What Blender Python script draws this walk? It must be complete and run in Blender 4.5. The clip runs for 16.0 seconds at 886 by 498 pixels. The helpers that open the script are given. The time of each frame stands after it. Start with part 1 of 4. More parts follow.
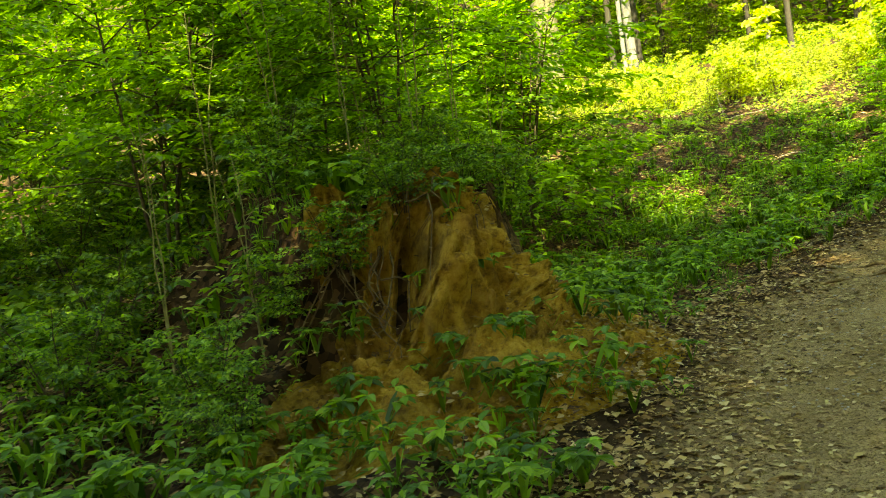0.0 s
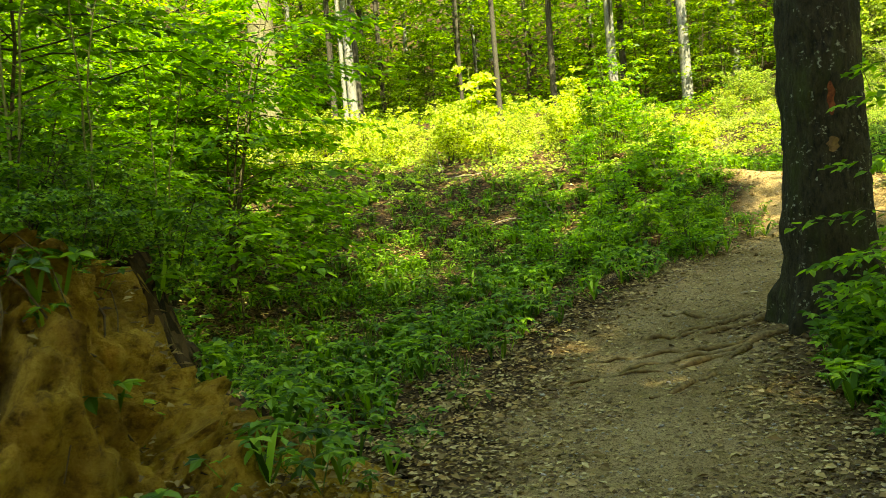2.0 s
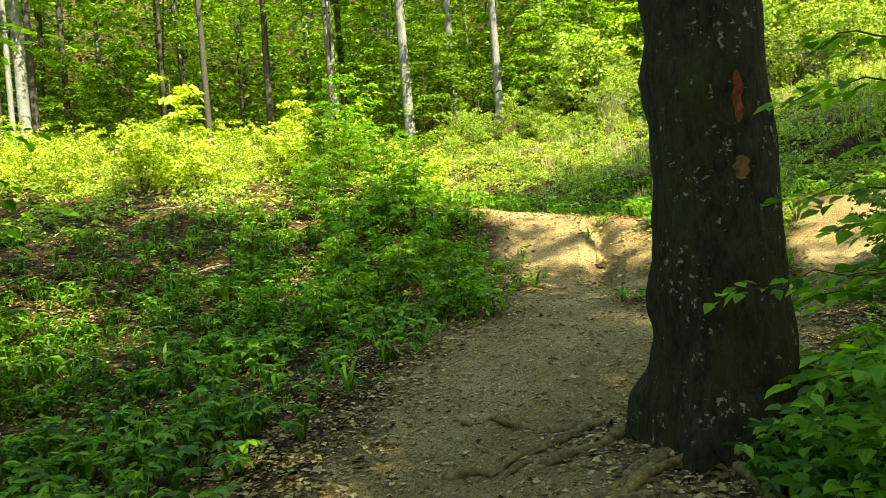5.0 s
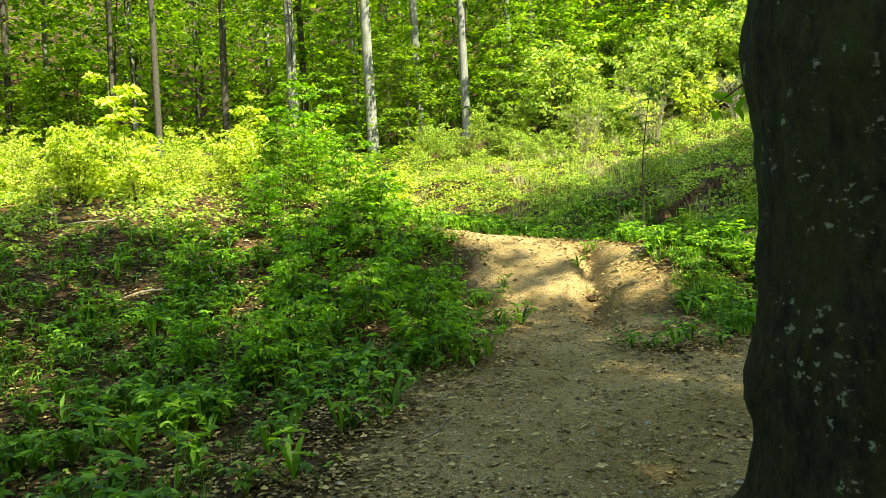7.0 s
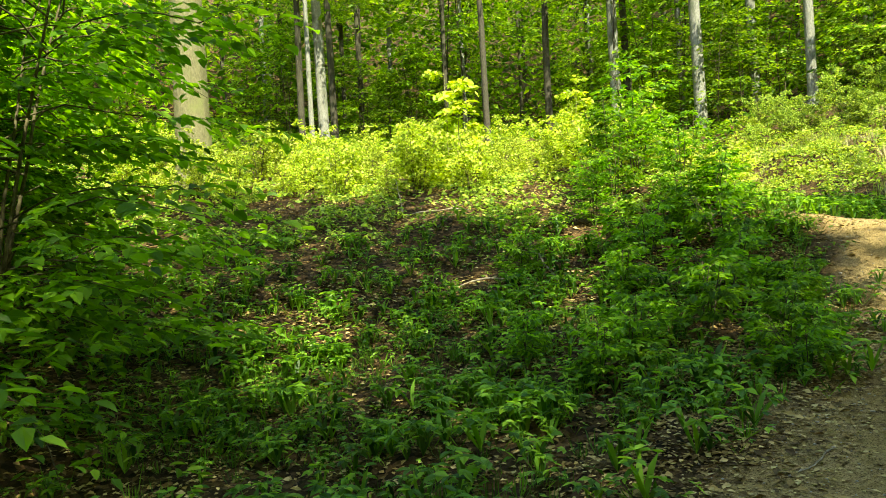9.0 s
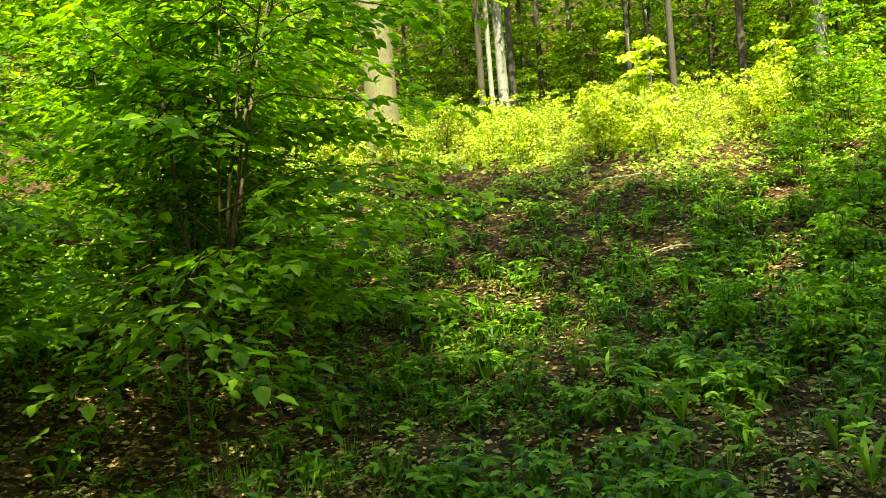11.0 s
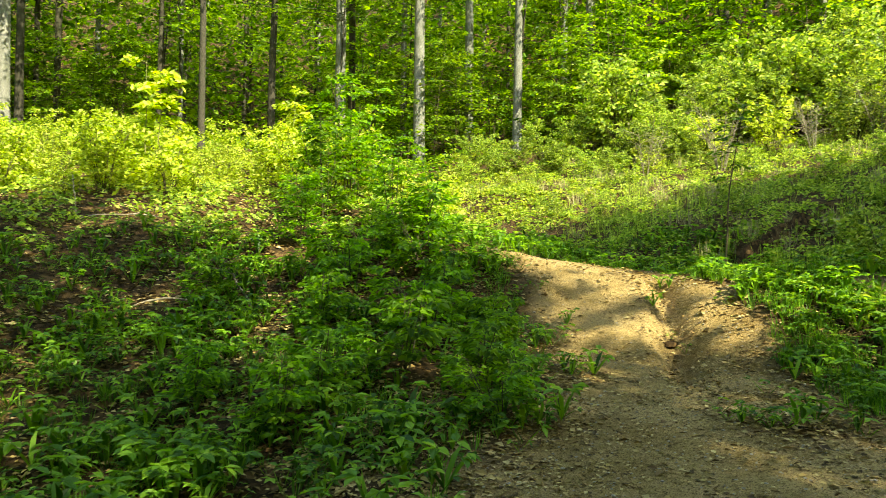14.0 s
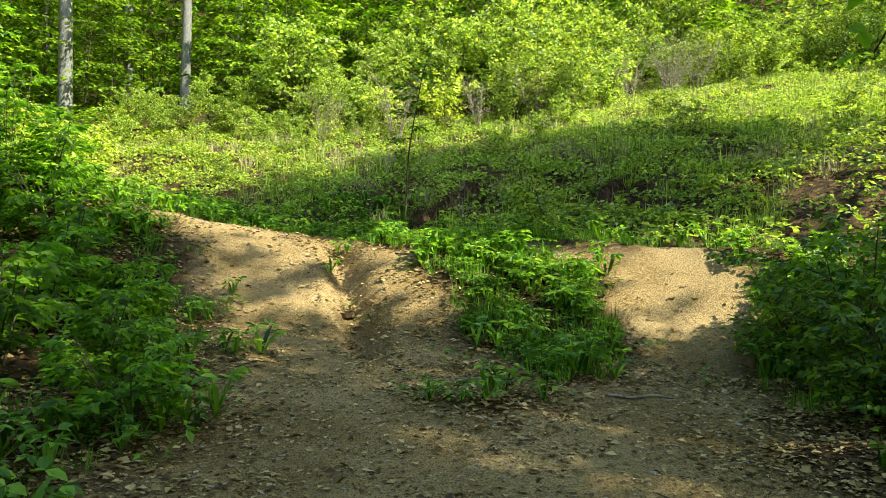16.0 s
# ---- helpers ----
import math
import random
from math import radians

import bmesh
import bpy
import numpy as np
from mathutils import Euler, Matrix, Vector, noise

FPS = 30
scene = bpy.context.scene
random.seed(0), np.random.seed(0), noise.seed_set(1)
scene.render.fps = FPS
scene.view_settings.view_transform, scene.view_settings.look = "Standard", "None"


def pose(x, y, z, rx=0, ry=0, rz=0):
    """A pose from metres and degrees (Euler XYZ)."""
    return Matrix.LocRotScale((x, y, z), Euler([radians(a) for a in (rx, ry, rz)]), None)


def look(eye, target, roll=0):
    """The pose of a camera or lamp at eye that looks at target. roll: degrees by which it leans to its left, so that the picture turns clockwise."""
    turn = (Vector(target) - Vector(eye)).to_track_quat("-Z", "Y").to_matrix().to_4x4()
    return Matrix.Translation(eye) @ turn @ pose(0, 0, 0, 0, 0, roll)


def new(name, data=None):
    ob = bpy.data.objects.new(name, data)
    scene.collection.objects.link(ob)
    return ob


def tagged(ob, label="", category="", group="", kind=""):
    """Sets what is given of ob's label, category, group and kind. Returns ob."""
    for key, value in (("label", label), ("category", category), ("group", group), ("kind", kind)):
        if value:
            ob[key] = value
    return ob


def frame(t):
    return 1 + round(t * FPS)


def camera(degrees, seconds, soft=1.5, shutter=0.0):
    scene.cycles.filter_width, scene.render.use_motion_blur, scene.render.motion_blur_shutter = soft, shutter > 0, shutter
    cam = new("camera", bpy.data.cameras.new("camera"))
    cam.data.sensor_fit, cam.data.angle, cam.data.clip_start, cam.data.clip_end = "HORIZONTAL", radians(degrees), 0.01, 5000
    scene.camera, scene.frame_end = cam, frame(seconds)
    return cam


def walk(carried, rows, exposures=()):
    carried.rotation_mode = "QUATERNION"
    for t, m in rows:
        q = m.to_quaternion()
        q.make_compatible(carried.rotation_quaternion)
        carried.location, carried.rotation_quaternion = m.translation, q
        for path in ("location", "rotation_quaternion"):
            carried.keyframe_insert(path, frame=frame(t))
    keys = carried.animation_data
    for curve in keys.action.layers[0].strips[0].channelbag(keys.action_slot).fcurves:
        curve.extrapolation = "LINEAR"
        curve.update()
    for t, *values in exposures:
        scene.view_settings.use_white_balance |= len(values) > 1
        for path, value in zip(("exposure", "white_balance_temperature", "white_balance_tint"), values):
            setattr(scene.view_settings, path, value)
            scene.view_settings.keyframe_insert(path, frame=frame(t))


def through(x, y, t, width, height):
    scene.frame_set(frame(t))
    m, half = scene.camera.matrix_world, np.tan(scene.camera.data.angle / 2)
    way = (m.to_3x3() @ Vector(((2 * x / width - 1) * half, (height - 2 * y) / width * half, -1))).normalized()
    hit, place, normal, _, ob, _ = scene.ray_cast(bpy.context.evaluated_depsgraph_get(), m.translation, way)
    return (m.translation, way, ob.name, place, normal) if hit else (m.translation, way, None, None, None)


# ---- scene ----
def eye(x, y, z, yaw, pitch, roll):
    """The camera's pose: yaw to the left of +y, pitch up, roll, in degrees."""
    return pose(x, y, z, 90 + pitch, 0, yaw) @ pose(0, 0, 0, 0, 0, roll)


cam = camera(60.86, 16.0, soft=0.8, shutter=0.12)
PATH = [
    (0.0, eye(0.011, -0.002, 1.500, 22.96, -3.32, -8.05)),
    (0.5, eye(-0.075, 0.390, 1.585, 17.39, -2.27, -7.86)),
    (1.0, eye(-0.108, 0.874, 1.603, 12.60, -1.33, -7.04)),
    (1.5, eye(-0.159, 1.300, 1.638, 7.50, -0.90, -5.31)),
    (2.0, eye(-0.262, 1.774, 1.662, 1.38, -2.28, -4.81)),
    (2.5, eye(-0.292, 2.234, 1.588, -3.36, -2.49, -4.67)),
    (3.0, eye(-0.246, 2.777, 1.649, -6.57, -1.97, -3.98)),
    (3.5, eye(-0.234, 3.323, 1.687, -9.29, -1.12, -3.62)),
    (4.0, eye(-0.210, 3.748, 1.744, -12.97, -0.87, -3.62)),
    (4.5, eye(-0.109, 4.261, 1.750, -17.32, -1.44, -3.64)),
    (5.0, eye(-0.043, 4.675, 1.767, -20.20, -1.13, -4.36)),
    (5.2, eye(-0.015, 4.897, 1.762, -21.65, -0.87, -4.78)),
    (7.3, eye(0.362, 6.253, 1.924, -23.35, 0.36, -3.17)),
    (7.5, eye(0.338, 6.358, 1.965, -21.18, 1.16, -3.63)),
    (8.0, eye(0.312, 6.513, 1.970, -13.69, 1.70, -4.02)),
    (8.5, eye(0.295, 6.570, 1.973, -5.34, 1.04, -3.60)),
    (9.0, eye(0.263, 6.512, 1.989, 0.51, -0.11, -3.23)),
    (9.5, eye(0.227, 6.468, 2.009, 4.06, -1.02, -3.02)),
    (10.0, eye(0.199, 6.468, 2.000, 7.58, -1.04, -3.62)),
    (10.2, eye(0.202, 6.468, 1.999, 9.40, -0.98, -4.03)),
    (12.3, eye(0.137, 6.365, 2.042, 16.41, -3.05, -4.63)),
    (12.5, eye(0.140, 6.372, 2.036, 14.64, -3.08, -4.12)),
    (13.0, eye(0.259, 6.624, 1.939, 4.31, -2.67, -2.18)),
    (13.5, eye(0.486, 7.086, 1.971, -9.89, -1.44, 0.14)),
    (14.0, eye(0.616, 7.382, 2.021, -20.73, 0.90, 0.88)),
    (14.5, eye(0.693, 7.774, 2.100, -28.38, 2.10, 0.09)),
    (15.0, eye(0.783, 7.947, 2.093, -37.24, 0.14, 0.84)),
    (15.5, eye(1.034, 8.151, 2.032, -42.08, -0.34, 1.91)),
    (16.0, eye(1.271, 8.318, 1.896, -44.99, -0.59, 1.41)),
]
walk(cam, PATH, exposures=[(0.0, 2.5, 9800, -6), (2.0, 2.2, 9000, -8), (5.0, 1.95, 7400, -6), (7.5, 1.88, 7100, -4), (8.5, 1.72, 7300, -8), (9.5, 1.86, 7600, -9), (12.5, 2.06, 8300, -8), (14.5, 1.6, 7500, -6), (16.0, 1.54, 6500, 1)])

# ---- sky and sun ----
SUN_EL, SUN_FROM = radians(46), (0.35, -0.94)
world = bpy.data.worlds.new("sky")
world.use_nodes = True
scene.world = world
wn = world.node_tree.nodes
sky = wn.new("ShaderNodeTexSky")
sky.sky_type, sky.sun_disc = "NISHITA", False
sky.sun_elevation, sky.sun_rotation = SUN_EL, math.atan2(SUN_FROM[0], SUN_FROM[1])
world.node_tree.links.new(sky.outputs[0], wn["Background"].inputs[0])
wn["Background"].inputs[1].default_value = 0.15
sun_data = bpy.data.lights.new("sun", "SUN")
sun_data.energy, sun_data.angle, sun_data.color = 4.6, radians(0.5), (1.0, 0.93, 0.78)
sun = new("sun", sun_data)
sun.matrix_world = look((SUN_FROM[0] * 40, SUN_FROM[1] * 40, 40 * math.tan(SUN_EL)), (0, 0, 0))


# ---- materials ----
def material(name, rough=0.8, spec=0.3):
    m = bpy.data.materials.new(name)
    m.use_nodes = True
    nodes, links = m.node_tree.nodes, m.node_tree.links
    b = nodes["Principled BSDF"]
    b.inputs["Roughness"].default_value = rough
    b.inputs["Specular IOR Level"].default_value = spec
    return m, nodes, links, b


def ramp(nodes, stops):
    r = nodes.new("ShaderNodeValToRGB")
    while len(r.color_ramp.elements) < len(stops):
        r.color_ramp.elements.new(0.5)
    for e, (p, c) in zip(r.color_ramp.elements, stops):
        e.position, e.color = p, (*c, 1)
    return r


def noise_tex(nodes, links, scale, detail=6, rough=0.6, stretch=(1, 1, 1)):
    co = nodes.new("ShaderNodeTexCoord")
    mp = nodes.new("ShaderNodeMapping")
    mp.inputs["Scale"].default_value = stretch
    n = nodes.new("ShaderNodeTexNoise")
    n.inputs["Scale"].default_value, n.inputs["Detail"].default_value, n.inputs["Roughness"].default_value = scale, detail, rough
    links.new(co.outputs["Object"], mp.inputs[0])
    links.new(mp.outputs[0], n.inputs["Vector"])
    return n


def mix_color(nodes, links, fac, a, b, mode="MIX"):
    m = nodes.new("ShaderNodeMix")
    m.data_type, m.blend_type = "RGBA", mode
    for sock, v in ((m.inputs[0], fac), (m.inputs[6], a), (m.inputs[7], b)):
        if isinstance(v, (int, float)):
            sock.default_value = v
        elif isinstance(v, tuple):
            sock.default_value = (*v, 1)
        else:
            links.new(v, sock)
    return m.outputs[2]


def bump(nodes, links, bsdf, height, strength, dist):
    b = nodes.new("ShaderNodeBump")
    b.inputs["Strength"].default_value, b.inputs["Distance"].default_value = strength, dist
    links.new(height, b.inputs["Height"])
    links.new(b.outputs[0], bsdf.inputs["Normal"])


def leaf_material(name, dark, mid, light, through=0.45, rough=0.45):
    m, nodes, links, b = material(name, rough, 0.35)
    geo, info = nodes.new("ShaderNodeNewGeometry"), nodes.new("ShaderNodeObjectInfo")
    r = ramp(nodes, [(0.0, tuple(0.7 * v for v in dark)), (0.5, mid), (1.0, tuple(1.15 * v for v in light))])
    links.new(geo.outputs["Random Per Island"], r.inputs[0])
    hsv = nodes.new("ShaderNodeHueSaturation")
    rng_map = nodes.new("ShaderNodeMapRange")
    rng_map.inputs[3].default_value, rng_map.inputs[4].default_value = 0.75, 1.25
    links.new(info.outputs["Random"], rng_map.inputs[0])
    links.new(rng_map.outputs[0], hsv.inputs["Value"])
    links.new(r.outputs[0], hsv.inputs["Color"])
    links.new(hsv.outputs[0], b.inputs["Base Color"])
    tr = nodes.new("ShaderNodeBsdfTranslucent")
    warm = mix_color(nodes, links, 1.0, hsv.outputs[0], (1.9, 1.75, 0.7), "MULTIPLY")
    links.new(warm, tr.inputs[0])
    mx = nodes.new("ShaderNodeMixShader")
    mx.inputs[0].default_value = through
    links.new(b.outputs[0], mx.inputs[1])
    links.new(tr.outputs[0], mx.inputs[2])
    links.new(mx.outputs[0], nodes["Material Output"].inputs[0])
    return m


def soil_material(name):
    m, nodes, links, b = material(name, 0.95, 0.15)
    big, fine = noise_tex(nodes, links, 0.9), noise_tex(nodes, links, 22, 8, 0.7)
    grit = noise_tex(nodes, links, 90, 4, 0.7)
    dirt = ramp(nodes, [(0.34, (0.18, 0.118, 0.038)), (0.5, (0.34, 0.232, 0.086)), (0.68, (0.47, 0.34, 0.15))])
    links.new(fine.outputs[0], dirt.inputs[0])
    worn = ramp(nodes, [(0.38, (0.18, 0.12, 0.045)), (0.6, (0.50, 0.365, 0.19))])
    links.new(big.outputs[0], worn.inputs[0])
    dirt1 = mix_color(nodes, links, 0.45, dirt.outputs[0], worn.outputs[0])
    speck = ramp(nodes, [(0.40, (0.35, 0.33, 0.30)), (0.48, (1, 1, 1)), (0.58, (1, 1, 1)), (0.66, (1.4, 1.38, 1.35))])
    links.new(grit.outputs[0], speck.inputs[0])
    dirt2 = mix_color(nodes, links, 1.0, dirt1, speck.outputs[0], "MULTIPLY")
    vor = nodes.new("ShaderNodeTexVoronoi")
    vor.inputs["Scale"].default_value = 17
    co = nodes.new("ShaderNodeTexCoord")
    links.new(co.outputs["Object"], vor.inputs["Vector"])
    mould = ramp(nodes, [(0.0, (0.018, 0.012, 0.006)), (0.5, (0.06, 0.036, 0.016)), (1.0, (0.15, 0.09, 0.038))])
    bw = nodes.new("ShaderNodeSeparateColor")
    links.new(vor.outputs["Color"], bw.inputs[0])
    links.new(bw.outputs[0], mould.inputs[0])
    at = nodes.new("ShaderNodeAttribute")
    at.attribute_name = "trodden"
    links.new(mix_color(nodes, links, at.outputs["Fac"], mould.outputs[0], dirt2), b.inputs["Base Color"])
    add = nodes.new("ShaderNodeMath")
    links.new(fine.outputs[0], add.inputs[0])
    links.new(grit.outputs[0], add.inputs[1])
    bump(nodes, links, b, add.outputs[0], 1.0, 0.02)
    return m


def clay_material():
    m, nodes, links, b = material("yellow_clay", 0.95, 0.1)
    n1, n2, n3 = noise_tex(nodes, links, 2.2), noise_tex(nodes, links, 14, 8, 0.7), noise_tex(nodes, links, 60, 5, 0.7)
    r = ramp(nodes, [(0.33, (0.14, 0.08, 0.016)), (0.5, (0.43, 0.265, 0.036)), (0.7, (0.60, 0.41, 0.08))])
    links.new(n2.outputs[0], r.inputs[0])
    soil = ramp(nodes, [(0.45, (0, 0, 0)), (0.78, (1, 1, 1))])
    links.new(n1.outputs[0], soil.inputs[0])
    links.new(mix_color(nodes, links, soil.outputs[0], r.outputs[0], (0.085, 0.055, 0.024)), b.inputs["Base Color"])
    add = nodes.new("ShaderNodeMath")
    links.new(n2.outputs[0], add.inputs[0])
    links.new(n3.outputs[0], add.inputs[1])
    bump(nodes, links, b, add.outputs[0], 1.0, 0.03)
    return m


def bark_material(name, base, light, patch, spots=0.0):
    m, nodes, links, b = material(name, 0.85, 0.2)
    n1 = noise_tex(nodes, links, 3.0, 8, 0.7, (1, 1, 0.35))
    n2 = noise_tex(nodes, links, 26, 8, 0.7, (1, 1, 0.4))
    r = ramp(nodes, [(0.35, base), (0.65, light)])
    links.new(n2.outputs[0], r.inputs[0])
    moss = ramp(nodes, [(0.5, (0, 0, 0)), (0.68, (1, 1, 1))])
    links.new(n1.outputs[0], moss.inputs[0])
    col = mix_color(nodes, links, moss.outputs[0], r.outputs[0], patch)
    if spots:
        n3 = noise_tex(nodes, links, 24, 6, 0.65, (1, 1, 1.1))
        cut = ramp(nodes, [(spots, (0, 0, 0)), (spots + 0.02, (1, 1, 1))])
        links.new(n3.outputs[0], cut.inputs[0])
        n4 = noise_tex(nodes, links, 4.5, 3, 0.5)
        where = ramp(nodes, [(0.5, (0, 0, 0)), (0.56, (1, 1, 1))])
        links.new(n4.outputs[0], where.inputs[0])
        both = mix_color(nodes, links, 1.0, cut.outputs[0], where.outputs[0], "MULTIPLY")
        col = mix_color(nodes, links, both, col, (0.30, 0.31, 0.21))
    links.new(col, b.inputs["Base Color"])
    bump(nodes, links, b, n2.outputs[0], 1.0, 0.035)
    return m


def plain_material(name, dark, light, scale=20, rough=0.85):
    m, nodes, links, b = material(name, rough, 0.2)
    n = noise_tex(nodes, links, scale)
    r = ramp(nodes, [(0.35, dark), (0.65, light)])
    links.new(n.outputs[0], r.inputs[0])
    links.new(r.outputs[0], b.inputs["Base Color"])
    bump(nodes, links, b, n.outputs[0], 0.5, 0.01)
    return m


def litter_material():
    m, nodes, links, b = material("dead_leaf", 0.75, 0.25)
    geo = nodes.new("ShaderNodeNewGeometry")
    r = ramp(nodes, [(0.0, (0.06, 0.036, 0.015)), (0.35, (0.19, 0.12, 0.04)), (0.7, (0.38, 0.265, 0.095)), (1.0, (0.55, 0.43, 0.20))])
    links.new(geo.outputs["Random Per Island"], r.inputs[0])
    links.new(r.outputs[0], b.inputs["Base Color"])
    return m


SOIL, CLAY, LITTER = soil_material("forest_soil"), clay_material(), litter_material()
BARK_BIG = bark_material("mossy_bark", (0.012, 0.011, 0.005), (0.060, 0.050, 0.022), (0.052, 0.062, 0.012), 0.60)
BARK_GREY = bark_material("grey_beech_bark", (0.13, 0.13, 0.115), (0.30, 0.29, 0.26), (0.10, 0.11, 0.07))
BARK_DARK = bark_material("dark_bark", (0.035, 0.03, 0.022), (0.09, 0.08, 0.06), (0.05, 0.055, 0.03))
BARK_TAN = bark_material("pale_beech_bark", (0.11, 0.105, 0.055), (0.20, 0.18, 0.10), (0.16, 0.17, 0.065))
STEM = plain_material("shrub_stem", (0.045, 0.038, 0.022), (0.13, 0.11, 0.06))
PALE_STEM = plain_material("pale_shoot", (0.17, 0.18, 0.06), (0.30, 0.29, 0.12))
DRY = plain_material("dry_wood", (0.16, 0.125, 0.085), (0.38, 0.33, 0.25))
STRAW = plain_material("dry_straw", (0.26, 0.21, 0.10), (0.48, 0.42, 0.25))
ROOT = plain_material("worn_root", (0.085, 0.056, 0.02), (0.26, 0.18, 0.07), 30)
FINE_ROOT = plain_material("fine_root", (0.06, 0.042, 0.018), (0.18, 0.13, 0.06), 30)
STONE = plain_material("pebble_stone", (0.22, 0.19, 0.15), (0.42, 0.37, 0.29), 40)
PAINT_RED = plain_material("faded_red_paint", (0.09, 0.028, 0.010), (0.30, 0.085, 0.028), 30)
PAINT_OCHRE = plain_material("faded_ochre_paint", (0.10, 0.06, 0.022), (0.26, 0.16, 0.055), 30)
LEAF_BEECH = leaf_material("beech_leaf", (0.055, 0.135, 0.010), (0.115, 0.245, 0.016), (0.215, 0.37, 0.030), 0.58)
LEAF_WOOD = leaf_material("canopy_leaf", (0.04, 0.12, 0.010), (0.135, 0.255, 0.018), (0.28, 0.41, 0.035), 0.5)
# young yellow-green leaf; its whitish light tone has sun highlights put into the colour
LEAF_SUNLIT = leaf_material("young_sunlit_leaf", (0.15, 0.23, 0.018), (0.29, 0.39, 0.03), (0.60, 0.65, 0.17), 0.45)
LEAF_PALE = leaf_material("pale_shrub_leaf", (0.08, 0.16, 0.022), (0.20, 0.305, 0.042), (0.42, 0.49, 0.12), 0.45)
LEAF_HERB = leaf_material("herb_leaf", (0.034, 0.10, 0.012), (0.098, 0.215, 0.02), (0.215, 0.35, 0.036), 0.45, 0.38)
LEAF_GRASS = leaf_material("grass_blade", (0.046, 0.135, 0.012), (0.092, 0.230, 0.020), (0.172, 0.324, 0.030), 0.4)


# ---- lie of the land ----
def ease(a, b, v):
    q = np.clip((v - a) / (b - a), 0, 1)
    return q * q * (3 - 2 * q)


def ripples(seed, wave, count=14):
    r = np.random.RandomState(seed)
    ang, k, ph = r.uniform(0, 6.283, count), 6.283 / (wave * r.uniform(0.6, 1.8, count)), r.uniform(0, 6.283, count)

    def f(x, y):
        out = np.zeros(np.broadcast(x, y).shape)
        for a, w, p in zip(ang, k, ph):
            out = out + np.sin(w * (x * np.cos(a) + y * np.sin(a)) + p)
        return out / math.sqrt(count)
    return f


rip_big, rip_mid, rip_small, rip_clump = ripples(1, 5.0), ripples(2, 1.2), ripples(3, 0.4), ripples(4, 1.7)
ROUTE = [(0.7, -9, 0.9), (0.55, 0, 0.85), (0.5, 4, 0.85), (0.8, 6.5, 0.9), (1.65, 9, 0.9), (3.5, 11.3, 0.95), (4.6, 13, 0.7), (5.05, 14.2, 0.6),
         (5.65, 15.8, 0.6), (5.85, 16.7, 0.6)]
RIGHT_FORK = [(2.8, 9.7, 1.2), (4.4, 10.4, 1.0), (6.35, 10.95, 0.5), (7.5, 11.5, 0.42), (8.15, 11.9, 0.6), (8.4, 12.15, 0.68)]
CREST_TRAIL = [(5.3, 16.9, 0.25), (6.3, 16.7, 0.4), (7.7, 15.6, 0.25), (8.3, 14.2, 0.22), (8.4, 13.0, 0.25)]
CREST = [(5.0, 17.2), (6.4, 17.0), (8.0, 15.8), (8.6, 14.2), (8.75, 12.8), (9.0, 11.2)]
SCAR = [(6.6, 15.9, 0.45), (6.5, 14.8, 0.5), (6.05, 13.6, 0.5)]
WASH = [(5.95, 15.8, 0.3), (5.9, 14.6, 0.35), (5.6, 12.9, 0.55), (5.1, 12.1, 0.55)]
BANK_AT = (-2.75, 5.15)


def off_path(x, y):
    """Metres outside the trodden ground; negative on it."""
    best = np.full(np.broadcast(x, y).shape, 99.0)
    for line in (ROUTE, RIGHT_FORK, CREST_TRAIL, SCAR, WASH):
        for (ax, ay, aw), (bx, by, bw) in zip(line, line[1:]):
            s = np.clip(((x - ax) * (bx - ax) + (y - ay) * (by - ay)) / ((bx - ax) ** 2 + (by - ay) ** 2), 0, 1)
            best = np.minimum(best, np.hypot(x - ax - s * (bx - ax), y - ay - s * (by - ay)) - aw - s * (bw - aw))
    return best


def bank_height(x, y):
    """The knoll with the clay scarp: steep towards the path, long towards the woods."""
    dx, dy = x - BANK_AT[0], y - BANK_AT[1]
    away = np.clip((-dx * 0.75 + dy * 0.66), 0, None)
    r = np.hypot(dx, dy) - 0.62 * away + 0.55 * np.clip(-dx * 0.62 - dy * 0.78 - 0.25, 0, None)
    r = r + 0.13 * rip_mid(x * 1.3, y * 1.3) + 0.04 * rip_small(x, y)
    return 1.42 * np.interp(r, [0, 0.8, 0.95, 1.12, 1.3, 1.55, 2.1, 2.7], [1.0, 0.97, 0.86, 0.64, 0.46, 0.28, 0.08, 0.0])


def clay_cover(x, y):
    """1 on the bare clay of the scarp, fading to 0 at its rim."""
    dx, dy = x - BANK_AT[0], y - BANK_AT[1]
    r, a = np.hypot(dx, dy), np.degrees(np.arctan2(dy, dx))
    return ease(-98, -82, a) * ease(22, 6, a) * ease(0.62, 0.78, r) * ease(2.5, 1.5, r)


